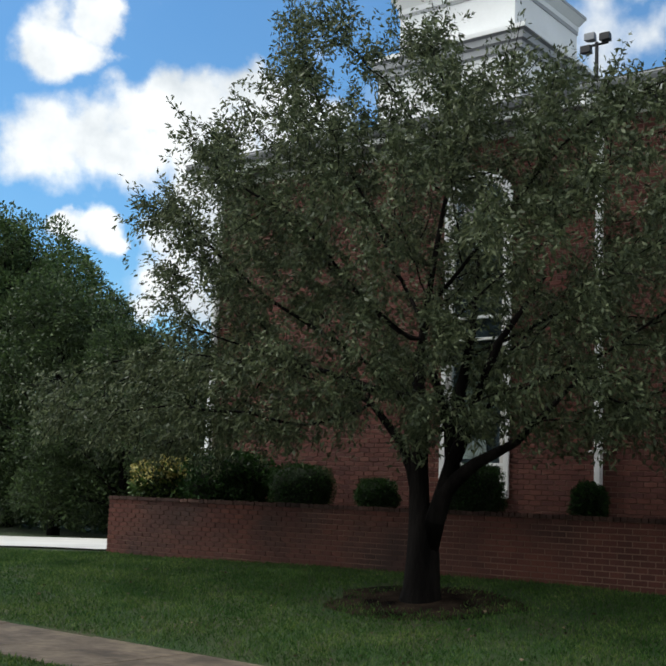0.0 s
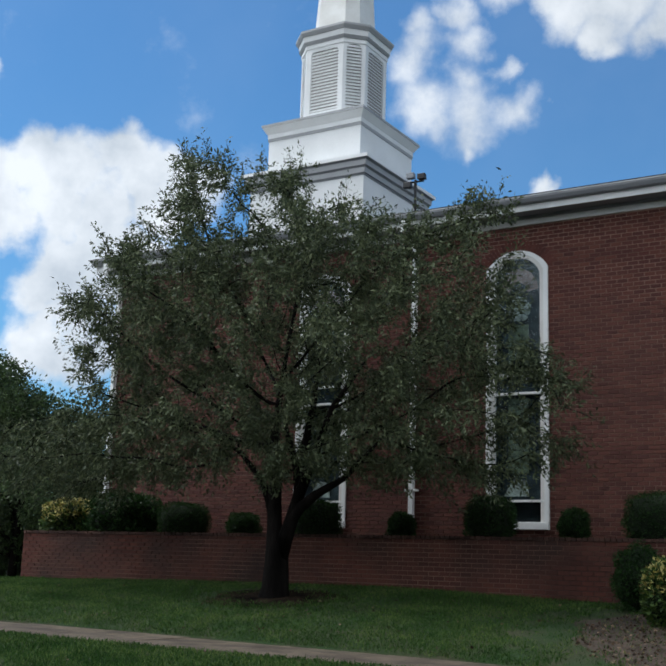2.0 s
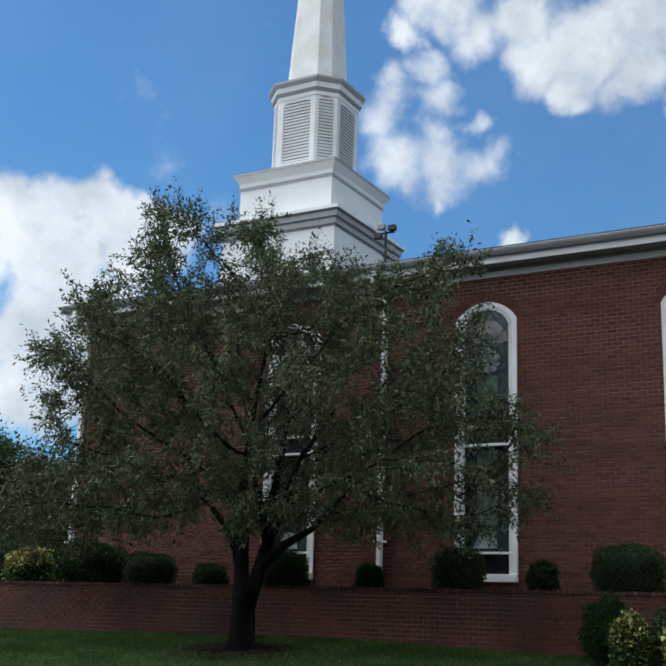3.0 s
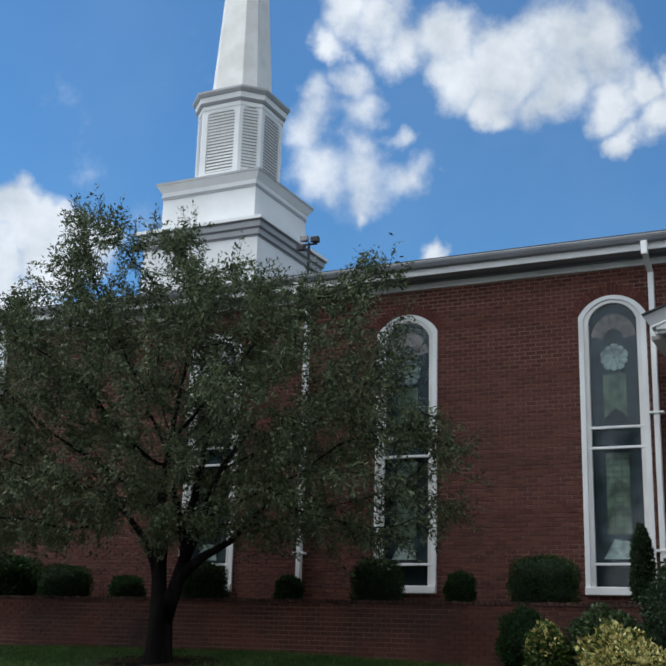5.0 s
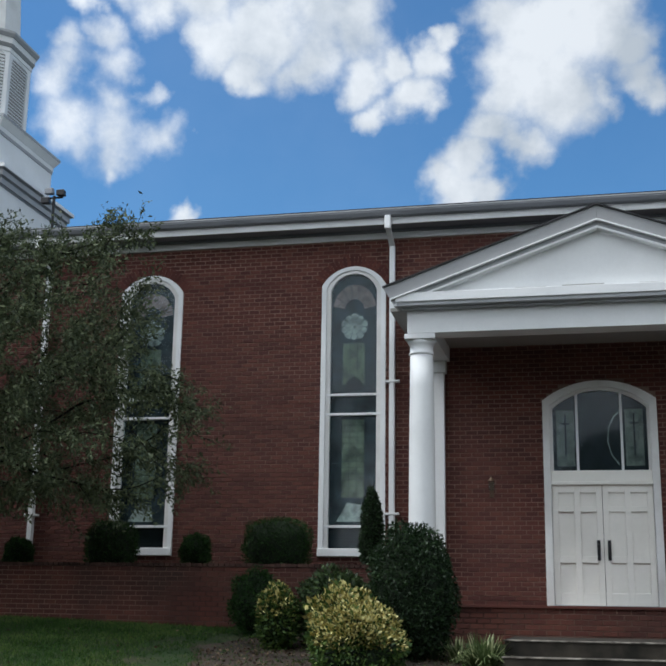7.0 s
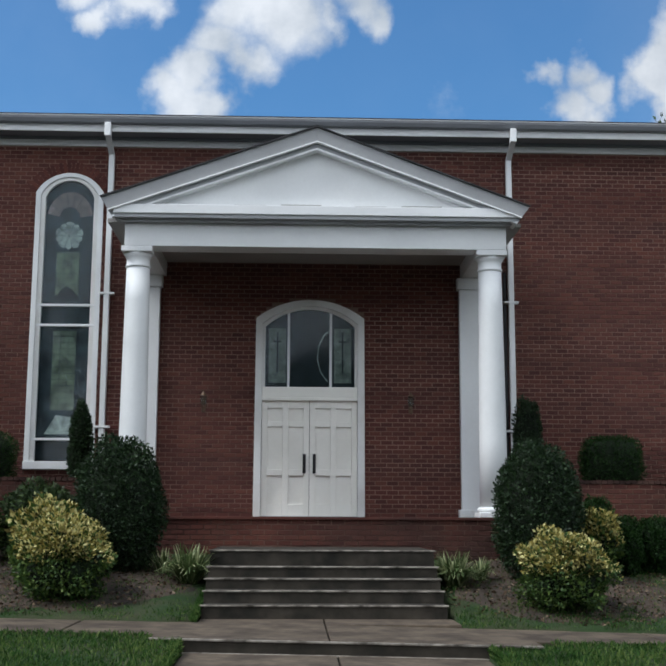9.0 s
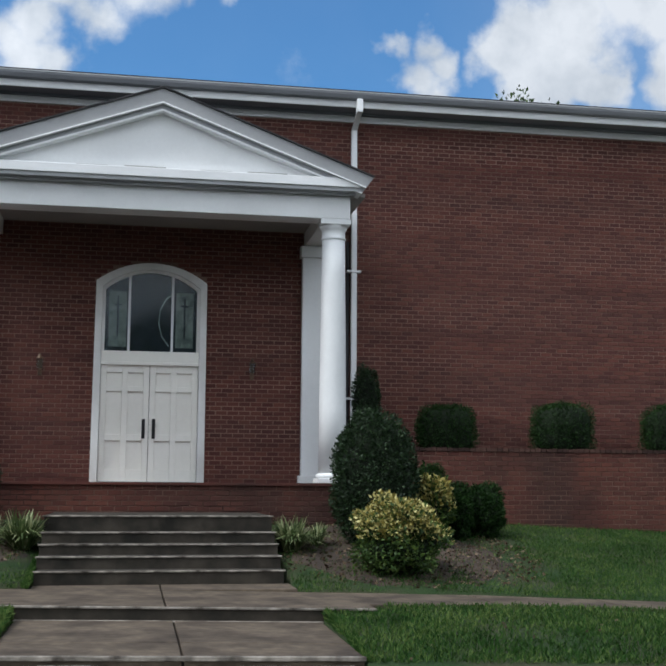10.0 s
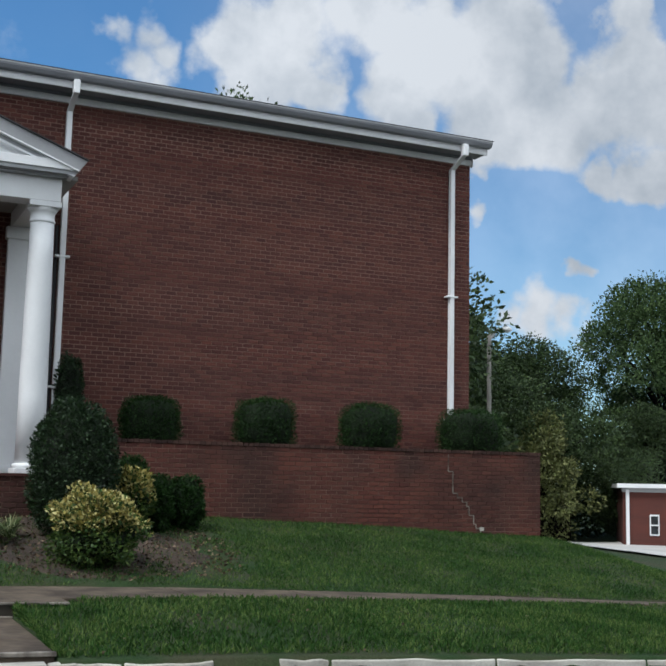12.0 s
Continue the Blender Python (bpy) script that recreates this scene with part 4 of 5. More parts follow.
# core coloured in the grey that stands for shade
part("lantern", Shape().rings([eight(H - 0.06, C - 0.03, 13.40), eight(H - 0.06, C - 0.03, 15.75)]), M_SHADE_PEEL, steeple, "lantern core darkened for shade")
# corner posts, and a louvred panel on each side
ring = [Vector(p) for p in eight(H, C, 0)]
for i in range(8):
    a, b = ring[i], ring[(i + 1) % 8]
    along = (b - a).normalized()
    outw = Vector((along.y, -along.x, 0))
    n = (b - a).length
    edge = 0.15 if i % 2 == 0 else 0.10

    def plate(u0, u1, z0, z1, d0, d1):
        s = Shape()
        p = [a + along * u + outw * d for u, d in ((u0, d1), (u1, d1), (u1, d0), (u0, d0))]
        return s.rings([[(q.x, q.y, z) for q in p] for z in (z0, z1)])

    for u0, u1 in ((0, edge), (n - edge, n)):
        part("post", plate(u0, u1, 13.40, 15.72, -0.07, 0.0), M_WHITE, steeple)
    half, rise = n / 2 - edge, 0.11 if i % 2 == 0 else 0.16
    curve = [(edge, 15.72), (n - edge, 15.72)] + [(n / 2 + half * math.cos(q), 15.45 + rise * math.sin(q)) for q in (math.pi * j / 10 for j in range(11))]
    loops = [[tuple(a + along * u + outw * d + Vector((0, 0, zz))) for u, zz in curve] for d in (0.0, -0.07)]
    part("panel_head", Shape().rings(loops), M_WHITE, steeple, "white arched panel head")
    part("panel_foot", plate(edge, n - edge, 13.40, 13.74, -0.07, 0.0), M_WHITE, steeple)
    # solid near-black sheet paints the shade seen between the slats
    louvre = part("louvre", plate(edge, n - edge, 13.74, 15.63, -0.09, -0.07), M_SG_SHADE, steeple, "dark sheet for the shade behind the slats")
    z = 13.76
    while z < 15.54:
        p = [(edge, z, -0.006), (n - edge, z, -0.006), (n - edge, z + 0.055, -0.068), (edge, z + 0.055, -0.068)]
        q = [a + along * u + outw * d + Vector((0, 0, zz)) for u, zz, d in p]
        s = Shape()
        s.rings([[tuple(v) for v in q], [tuple(v + Vector((0, 0, 0.040))) for v in q]])
        part("slat", s, M_WHITE, louvre)
        z += 0.092
for h0, h1, z0, z1, m in ((1.05, 1.05, 15.62, 15.74, M_WHITE), (1.07, 1.12, 15.74, 15.82, M_GREYTRIM), (1.10, 1.13, 15.82, 15.98, M_WHITE), (1.15, 1.20, 15.98, 16.07, M_GREYTRIM), (1.20, 1.20, 16.07, 16.13, M_GREYTRIM)):
    part("lantern_cornice", Shape().rings([eight(h0, h0 * 0.568, z0), eight(h1, h1 * 0.568, z1)]), m, steeple)
part("spire", Shape().rings([eight(0.80, 0.47, 16.13), eight(0.73, 0.43, 16.40), eight(0.03, 0.015, 28.8)]), M_WOOD, steeple, "tapering white metal spire")

# ---- floodlights on the eave ----
flood = thing("floodlight", "pair of dark floodlights on a pole at the eave", "floodlight", at=(-10.80, 20.9, 8.96))
part("pole", Shape().tube([(0, 0, -0.4), (0, 0, 0.9)], 0.03), M_DARK, flood)
part("crossbar", Shape().tube([(-0.2, 0, 0.86), (0.2, 0, 0.86)], 0.022), M_DARK, flood)
for x, z, m in ((-0.1, 1.0, M_GUTTER), (0.16, 0.95, M_DARK), (-0.17, 0.80, M_DARK)):
    head = Shape().rings([[(x + sx * w, yy, z + sz * w * 0.7) for sx, sz in ((-1, -1), (1, -1), (1, 1), (-1, 1))] for w, yy in ((0.04, 0.13), (0.082, 0.02), (0.09, -0.08))])
    part("lamp_head", head, m, flood, bevel=0.01)


# ---- foliage ----
rng = np.random.default_rng(7)


def leaf_mesh(name, centres, ways, size, mat, slim=0.42, spread=0.35):
    """A mesh of small folded leaves; ways give the rough direction in which each points."""
    n = len(centres)
    ways = ways + rng.normal(0, spread, (n, 3))
    ways /= np.linalg.norm(ways, axis=1, keepdims=True) + 1e-9
    side = np.cross(ways, rng.normal(0, 1, (n, 3)))
    side /= np.linalg.norm(side, axis=1, keepdims=True) + 1e-9
    nor = np.cross(ways, side)
    ln = (size * rng.uniform(0.65, 1.3, n))[:, None]
    wd = ln * slim * 0.5
    a, b = centres, centres + ways * ln
    mid = centres + ways * ln * 0.45
    v = np.stack([a, mid + side * wd + nor * wd * 0.35, b, mid - side * wd + nor * wd * 0.35], 1).reshape(-1, 3)
    me = bpy.data.meshes.new(name)
    me.vertices.add(4 * n)
    me.vertices.foreach_set("co", v.astype(np.float32).ravel())
    me.loops.add(4 * n)
    me.loops.foreach_set("vertex_index", np.arange(4 * n, dtype=np.int32))
    me.polygons.add(n)
    me.polygons.foreach_set("loop_start", np.arange(0, 4 * n, 4, dtype=np.int32))
    me.materials.append(mat)
    me.update(calc_edges=True)
    return me


def leafy(name, centres, ways, size, mat, parent, label="", **more):
    ob = new(name, leaf_mesh(name, np.asarray(centres, float), np.asarray(ways, float), size, mat, **more))
    ob.parent = parent
    return tagged(ob, label) if label else ob


def directions(n):
    d = rng.normal(0, 1, (n, 3))
    return d / np.linalg.norm(d, axis=1, keepdims=True)


def grow(start, stem, goals, step, reach, kill, rounds):
    """Branches that grow from the stem towards goals till these are used up: nodes, parents."""
    nodes = [np.array(p, float) for p in stem]
    parents = [-1] + list(range(len(stem) - 1))
    goals = np.array(goals)
    pts = np.array(nodes)
    best = np.full(len(goals), 1e9)
    who = np.zeros(len(goals), int)
    fresh = 0
    for _ in range(rounds):
        for k in range(fresh, len(pts)):
            d = np.linalg.norm(goals - pts[k], axis=1)
            m = d < best
            best[m], who[m] = d[m], k
        fresh = len(pts)
        keep = best > kill
        goals, best, who = goals[keep], best[keep], who[keep]
        if not len(goals):
            break
        add, addp = [], []
        for k in np.unique(who[best < reach]):
            near = goals[(who == k) & (best < reach)]
            d = near - pts[k]
            w = (d / np.linalg.norm(d, axis=1, keepdims=True)).sum(0) + rng.normal(0, 0.25, 3)
            w /= np.linalg.norm(w) + 1e-9
            add.append(pts[k] + step * w)
            addp.append(int(k))
        if not add:
            break
        pts = np.vstack([pts, add])
        parents += addp
    return pts, parents


def limb_shape(pts, parents, tip, power, least=0.0, sides=6, base=None):
    """Tapered tubes along the branches, thicker where more of them meet."""
    n = len(pts)
    load = np.zeros(n)
    kids = [[] for _ in range(n)]
    for i in range(n - 1, 0, -1):
        if not kids[i]:
            load[i] = tip ** power
        if parents[i] >= 0:
            kids[parents[i]].append(i)
            load[parents[i]] += load[i]
    rad = load ** (1 / power)
    if base:
        rad = np.minimum(rad, base)
    s = Shape()
    done = set()
    for i in range(n):
        if i and parents[i] >= 0 and i not in done and rad[i] >= least:
            chain = [parents[i], i]
            done.add(i)
            while True:
                nxt = [k for k in kids[chain[-1]] if k not in done and rad[k] >= least]
                if not nxt:
                    break
                k = max(nxt, key=lambda q: rad[q])
                done.add(k)
                chain.append(k)
            rr = [float(rad[k]) for k in chain]
            rr[0] = rr[1]
            s.tube([pts[k] for k in chain], rr, sides if rr[1] > 0.02 else 4)
    return s, rad


# ---- the tree on the lawn ----
TX, TY = -11.3, 16.9
TZ = ground_z(TX, TY)
lawn_tree = thing("tree", "dark green fruit tree with several stems on the lawn", "tree", at=(TX, TY, TZ))
goals = []
lobes = [((-1.5, 0, 4.9), (3.1, 2.6, 2.4)), ((1.4, 0, 4.5), (3.3, 2.6, 2.3)), ((-1.2, 0.2, 6.6), (2.0, 1.8, 1.7)), ((-5.0, 0, 2.6), (2.4, 2.0, 0.85)),
         ((3.6, 0.1, 3.2), (1.8, 1.9, 1.5)), ((-1.5, -0.4, 2.9), (3.2, 1.8, 0.9)), ((-2.3, 0, 7.9), (0.55, 0.6, 0.8)), ((2.4, 0, 5.6), (1.9, 1.6, 0.8)), ((-3.4, 0, 5.5), (1.3, 1.4, 1.5)), ((-4.6, 0.3, 2.6), (1.9, 1.7, 0.9)), ((1.5, -0.1, 2.6), (1.7, 1.5, 0.75)), ((-2.6, -0.5, 3.7), (2.0, 1.4, 1.3)), ((1.8, -0.5, 3.6), (1.9, 1.3, 1.2)), ((1.1, 0, 6.1), (1.3, 1.2, 1.1)), ((-4.3, 0, 4.7), (0.9, 1.0, 1.3)), ((3.6, -0.1, 6.4), (0.25, 0.2, 0.55)), ((4.2, -0.1, 6.2), (0.3, 0.2, 0.5))]
share = [520, 480, 240, 190, 190, 240, 26, 90, 100, 170, 120, 170, 140, 90, 45, 12, 12]
for (c, r), k in zip(lobes, share):
    d = directions(k) * (rng.uniform(0.25, 1, k)[:, None] ** 0.45)
    goals.append(np.array(c) + d * np.array(r))
goals = np.vstack(goals)
goals = goals[goals[:, 2] > 1.85]
stem = [(0, 0, -0.15), (0.0, 0, 0.35), (0.0, 0, 0.8), (-0.05, 0.02, 1.15), (-0.08, 0.02, 1.6), (-0.07, 0.0, 2.1), (-0.12, 0.0, 2.6), (-0.08, 0, 3.1)]
pts, parents = grow(None, stem, goals, 0.24, 3.4, 0.42, 90)
# two stems that lean away from the first
extra = [[(0.40, 0.06, 1.70), (0.30, 0.12, 2.2), (0.05, 0.16, 2.8), (-0.25, 0.2, 3.6)], [(0.42, 0.0, 1.72), (0.47, 0.05, 2.5), (0.62, 0.1, 3.4), (0.70, 0.1, 4.4)],
         [(0.44, -0.05, 1.66), (0.78, -0.1, 2.4), (1.12, -0.12, 3.2), (1.75, -0.1, 4.0)], [(0.50, -0.05, 1.52), (0.85, -0.12, 1.74), (1.45, -0.2, 2.0), (2.3, -0.25, 2.75)]]
limbs, rad = limb_shape(pts, parents, 0.0065, 2.15, 0.006, 7, 0.115)
for e in extra:
    limbs.tube([(0.08, 0, 0.6), (0.19, 0.0, 1.0), (0.31, 0.0, 1.35)] + e, [0.14, 0.132, 0.118, 0.098, 0.078, 0.050, 0.018], 9)
limbs.tube([(0, 0, -0.2), (0.01, 0, 0.04), (0.02, 0, 0.18), (0.03, 0, 0.55), (0.02, 0, 0.85), (-0.05, 0.01, 1.15), (-0.08, 0.02, 1.6), (-0.07, 0, 2.1), (-0.12, 0, 2.6), (-0.08, 0, 3.1)], [0.34, 0.27, 0.235, 0.21, 0.19, 0.135, 0.122, 0.11, 0.095, 0.075], 14)
limbs.tube([(-0.06, 0, 1.25), (-0.16, -0.02, 1.65), (-0.34, -0.03, 2.0), (-0.8, -0.05, 2.5), (-1.5, -0.1, 2.9)], [0.09, 0.08, 0.06, 0.04, 0.02], 8)
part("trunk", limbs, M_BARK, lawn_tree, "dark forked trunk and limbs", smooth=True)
tips = np.array([i for i in range(len(pts)) if rad[i] < 0.022 and pts[i][2] > 1.75])
pick = tips[rng.integers(0, len(tips), 9600)]
pick = pick[rng.uniform(0, 1, len(pick)) < np.where(pts[pick][:, 0] < -4.4, 0.60, 0.95)]
mean = np.array([-0.8, 0, 4.2])
cent, way = [], []
# leafy sprays along the twigs, with gaps between them
for k in pick:
    o = pts[k] - mean
    o = o / (np.linalg.norm(o) + 1e-9) * 0.55 + np.array([0, 0, -0.30]) + rng.normal(0, 0.55, 3)
    o /= np.linalg.norm(o)
    n = int(rng.integers(12, 24))
    u = rng.uniform(-0.1, 1.0, n)[:, None] * rng.uniform(0.22, 0.48)
    cent.append(pts[k] + rng.normal(0, 0.06, 3) + o * u + np.array([0, 0, -0.25]) * u ** 2 + rng.normal(0, 0.035, (n, 3)))
    way.append(np.tile(o * 0.7 + np.array([0, 0, -0.25]), (n, 1)))
# slender shoots that break the outline
outer = np.linalg.norm((pts[tips] - mean) / np.array([5.2, 2.8, 3.2]), axis=1)
shoots = Shape()
for k in tips[np.argsort(-outer)[:420]][rng.permutation(420)[:150]]:
    o = (pts[k] - mean) / np.array([5.2, 2.8, 3.2])
    o = o / np.linalg.norm(o) + np.array([0, 0, 0.5 if o[2] > 0 else -0.4]) + rng.normal(0, 0.25, 3)
    o /= np.linalg.norm(o)
    ln = rng.uniform(0.25, 0.75)
    shoots.tube([pts[k], pts[k] + o * ln * 0.5, pts[k] + o * ln + np.array([0, 0, -0.05])], [0.008, 0.006, 0.003], 4)
    u = rng.uniform(0.1, 1.05, 40)[:, None]
    cent.append(pts[k] + o * ln * u + rng.normal(0, 0.045, (40, 3)))
    way.append(np.tile(o * 0.6 + np.array([0, 0, -0.2]), (40, 1)))
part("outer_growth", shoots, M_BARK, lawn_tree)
tagged(bpy.data.objects["outer_growth"], "slender outer shoots", "", "", "stuff")
leafy("crown", np.vstack(cent), np.vstack(way), 0.085, M_LEAF, lawn_tree, "dense crown of small dark leaves", spread=0.6, slim=0.36)
mulch = Shape()
for j in range(6):
    r = 1.55 * (1 - j / 5.5)
    mulch.v += [(r * (1 + 0.10 * math.sin(3 * a + 1) + 0.08 * math.sin(7 * a) + 0.05 * math.sin(13 * a)) * math.cos(a), 0.75 * r * math.sin(a), ground_z(TX + r * math.cos(a), TY + 0.75 * r * math.sin(a)) - TZ + (0.012 if j else -0.06) + 0.03 * (j / 5.0) ** 1.5) for a in (2 * math.pi * i / 28 for i in range(28))]
mulch.f = [(j * 28 + i, j * 28 + (i + 1) % 28, (j + 1) * 28 + (i + 1) % 28, (j + 1) * 28 + i) for j in range(5) for i in range(28)] + [tuple(range(140, 168))]
bed = structure("mulch_ring", mulch, M_MULCH, "dark mulch ring round the tree trunk", "mulch", True)
bed.location = (TX, TY, TZ)


# ---- background trees ----
def wood_tree(label, height, radius, mat, count, seed, leaf=0.2, at=(0, 0, 0), low=0.12):
    """A broad-leaved tree: trunk, limbs to each clump, and clumps of leaves with gaps."""
    local = np.random.default_rng(seed)
    t = thing("tree", label, "tree", at=at)
    clumps = []
    for _ in range(34):
        u = local.uniform(low, 1.0)
        ring = radius * math.sin(math.pi * min(1, 0.16 + 0.80 * u)) ** 0.7 * local.uniform(0.35, 1.0)
        a = local.uniform(0, 2 * math.pi)
        clumps.append((ring * math.cos(a), ring * math.sin(a), height * (0.08 + 0.84 * u), radius * local.uniform(0.24, 0.42)))
    s = Shape().tube([(0, 0, -0.4), (0.05, 0, height * 0.25), (-0.05, 0.05, height * 0.55), (0.02, 0, height * 0.88)], [height * 0.026, height * 0.021, height * 0.013, 0.03], 8)
    for x, y, z, r in clumps:
        b = max(0.12 * height, z - 0.28 * height)
        s.tube([(0, 0, b), (x * 0.45, y * 0.45, (b + z) / 2 + 0.2), (x, y, z)], [height * 0.008, height * 0.005, 0.015], 5)
    part("trunk", s, M_BARK, t, smooth=True)
    cs, ws = [], []
    per = count // len(clumps)
    for x, y, z, r in clumps:
        d = directions(per)
        rr = rng.uniform(0.3, 1.0, per)[:, None] ** 0.5 * (1 + 0.25 * np.sin(d[:, :1] * 5 + x) * np.cos(d[:, 1:2] * 6 + z))
        cs.append(np.array([x, y, z]) + d * rr * np.array([r, r, r * 0.75]))
        ws.append(d + np.array([0, 0, 0.1]))
    leafy("crown", np.vstack(cs), np.vstack(ws), leaf, mat, t, spread=0.6, slim=0.6)
    return t


oak = wood_tree("broad green tree with an uneven leafy crown", 11.5, 4.2, M_LEAF2, 62000, 3, 0.135, (-41.3, 32.0, base_z(-34)))
elm = wood_tree("dark green tree leafy down to the ground", 8.6, 4.0, M_LEAF3, 60000, 5, 0.125, (-31.0, 29.5, base_z(-31)), 0.10)
ash = wood_tree("tall green tree behind the church", 12.5, 4.6, M_LEAF2, 66000, 9, 0.14, (39.8, 46.0, -0.8), 0.02)
for src, x, y, z, turn, sc in ((elm, -29.8, 31.0, 1.0, 80, 0.70), (elm, -41.5, 33, 0.8, 200, 1.0), (oak, -45.2, 36, 0.8, 150, 1.1), (elm, -34.9, 30.0, 0.9, 300, 1.04),
                               (elm, -23.6, 33.0, 1.0, 20, 0.55), (elm, -30.0, 36.0, 1.0, 120, 0.66), (elm, 15.0, 33.9, 0.1, 60, 1.52), (elm, 22.5, 42.5, -0.4, 30, 0.80), (elm, 27.5, 46.0, -0.7, 200, 1.08),
                               (ash, 45.5, 50.0, -0.8, 100, 1.15), (elm, 31.5, 52.0, -0.8, 10, 1.0), (elm, 36.0, 42.6, -0.8, 250, 0.75), (elm, 24.5, 43.0, -0.6, 250, 0.72), (elm, 31.2, 46.0, -0.7, 310, 1.10), (oak, 45.5, 47.0, -0.8, 20, 1.05),
                               (oak, 12.9, 40.0, 0.1, 200, 1.37)):
    c = copy_thing(src, pose(x, y, z, 0, 0, turn))
    c.scale = (sc, sc, sc)
elm.scale = (0.80, 0.80, 0.80)
oak.scale = (1.12, 1.12, 1.12)
ash.scale = (1.14, 1.14, 1.14)
wood_tree("small pale yellow-green tree at the edge of the wood", 5.6, 2.2, M_PALELEAF, 11000, 21, 0.16, (29.4, 42.4, -0.7), 0.0)
# trees across the street, that the panes mirror
for i in range(9):
    src = (oak, elm, ash)[i % 3]
    c = copy_thing(src, pose(-34 + 8.5 * i + 1.5 * math.sin(5 * i), -17 - 2.0 * math.cos(3 * i), 0.2, 0, 0, 47 * i))
    c.scale = (1.2, 1.2, 1.2)

# dark hedge of undergrowth below the trees
def undergrowth(name, label, x0, x1, y, depth, h, n, z):
    t = thing(name, label, "undergrowth", kind="stuff", at=((x0 + x1) / 2, y, z))
    w = (x1 - x0) / 2
    c = np.stack([rng.uniform(-w, w, n), rng.uniform(-depth, depth, n), rng.uniform(0, 1, n)], 1)
    top = h * (0.75 + 0.25 * np.sin(c[:, 0] * 1.3) * np.cos(c[:, 0] * 0.57 + 1))
    c[:, 2] *= top
    ob = new(name + "_leaves", leaf_mesh(name, c, rng.normal(0, 1, (n, 3)), 0.26, M_LEAF3, slim=0.6))
    ob.parent = t


undergrowth("undergrowth", "dark undergrowth below the trees beside the drive", -60, -22.5, 33.5, 1.6, 4.4, 30000, 0.9)
undergrowth("undergrowth", "dark undergrowth below the trees behind the drive", 16, 52, 49.5, 2.0, 6.4, 34000, -0.9)


# ---- shrubs ----
def shrub(label, x, y, z, w, h, mat, count, leaf, square=2.0, depth=None, group="", cone=0.0, mats=None, slim=0.58, loose=0.06):
    """A clipped or loose bush: a shade-dark hull under a shell of leaves."""
    t = thing("shrub", label, "shrub", group, at=(x, y, z))
    rx, ry, rz = w / 2, (depth or w) / 2, h / 2

    def skin(d, k=1.0):
        q = (np.abs(d) ** square).sum(1, keepdims=True) ** (1 / square)
        p = d / q
        taper = 1 - cone * (p[:, 2:3] * 0.5 + 0.5)
        lump = 1 + loose * np.sin(5.3 * d[:, :1] + 7 * d[:, 2:3] + x) + loose * np.cos(6.1 * d[:, 1:2] - 4.3 * d[:, 2:3] + y)
        return p * np.concatenate([taper, taper, np.ones_like(taper)], 1) * lump * k * np.array([rx, ry, rz]) + np.array([0, 0, rz])

    # closed hull whose dark colour stands for the shade between leaves
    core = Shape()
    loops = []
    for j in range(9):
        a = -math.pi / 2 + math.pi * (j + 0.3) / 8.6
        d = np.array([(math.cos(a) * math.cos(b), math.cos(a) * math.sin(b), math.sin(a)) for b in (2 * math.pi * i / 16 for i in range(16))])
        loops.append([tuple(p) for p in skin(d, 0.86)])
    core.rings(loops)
    part("twig_core", core, M_CORE, t, "dark hull for the shade inside the bush", smooth=True)
    per = mats or [(mat, 1.0)]
    for m, share in per:
        n = int(count * share)
        d = directions(n)
        if m is M_YELLOW:
            d[:, 2] = np.abs(d[:, 2]) * 1.1 + rng.uniform(-0.12, 0.34, n)
            d /= np.linalg.norm(d, axis=1, keepdims=True)
        p = skin(d, 1.0) * 1.0
        k = rng.uniform(0.80, 1.0 + 0.45 * loose, n)[:, None]
        mid = np.array([0, 0, rz])
        p = mid + (p - mid) * k
        p[:, 2] = np.maximum(p[:, 2], 0.01)
        leafy("foliage", p, d + np.array([0, 0, 0.35]), leaf, m, t, spread=1.0, slim=slim)
    return t


G1 = "clipped shrubs behind the planter wall"
BOXES = [(5.155, 1.06, 3.08), (7.275, 1.115, 3.15), (9.385, 1.16, 3.16), (11.58, 1.29, 3.14)]
for x, w, top in BOXES:
    shrub("square-clipped dark green shrub behind the planter wall", x, 19.5, 2.17, 0.94 * w, top - 2.19, M_BOX, 9000, 0.036, 3.8, 1.0, G1, loose=0.03)
for x, w, top in ((-15.42, 1.08, 2.965), (-8.44, 0.90, 3.07), (-5.40, 1.20, 3.11), (-12.10, 0.87, 3.0)):
    shrub("square-clipped dark green shrub behind the planter wall", x, 19.5, 2.17, 0.95 * w, top - 2.19, M_BOX, 8000, 0.036, 3.4, 0.95, G1, loose=0.03)
for x, w, top in ((-13.87, 0.68, 2.74), (-10.23, 0.50, 2.76), (-6.88, 0.52, 2.82)):
    shrub("small round dark green shrub behind the planter wall", x, 19.5, 2.17, w, top - 2.17, M_BOX, 4500, 0.04, 2.3, None, G1)
shrub("wide dark green bush at the end of the planter", -17.07, 19.5, 2.15, 1.75, 1.0, M_BOX, 6500, 0.07, 2.5, 1.2, loose=0.08)
shrub("yellow-green bush at the end of the planter", -18.60, 19.35, 2.15, 1.15, 0.84, M_LIME, 3800, 0.08, 2.2, 1.0, mats=[(M_LIME, 0.6), (M_YELLOW, 0.5)], loose=0.1)
shrub("narrow dark upright conifer beside the window", -3.835, 19.9, 2.17, 0.40, 1.46, M_HOLLY, 3200, 0.06, 2.3, 0.44, "upright conifers", 0.25)
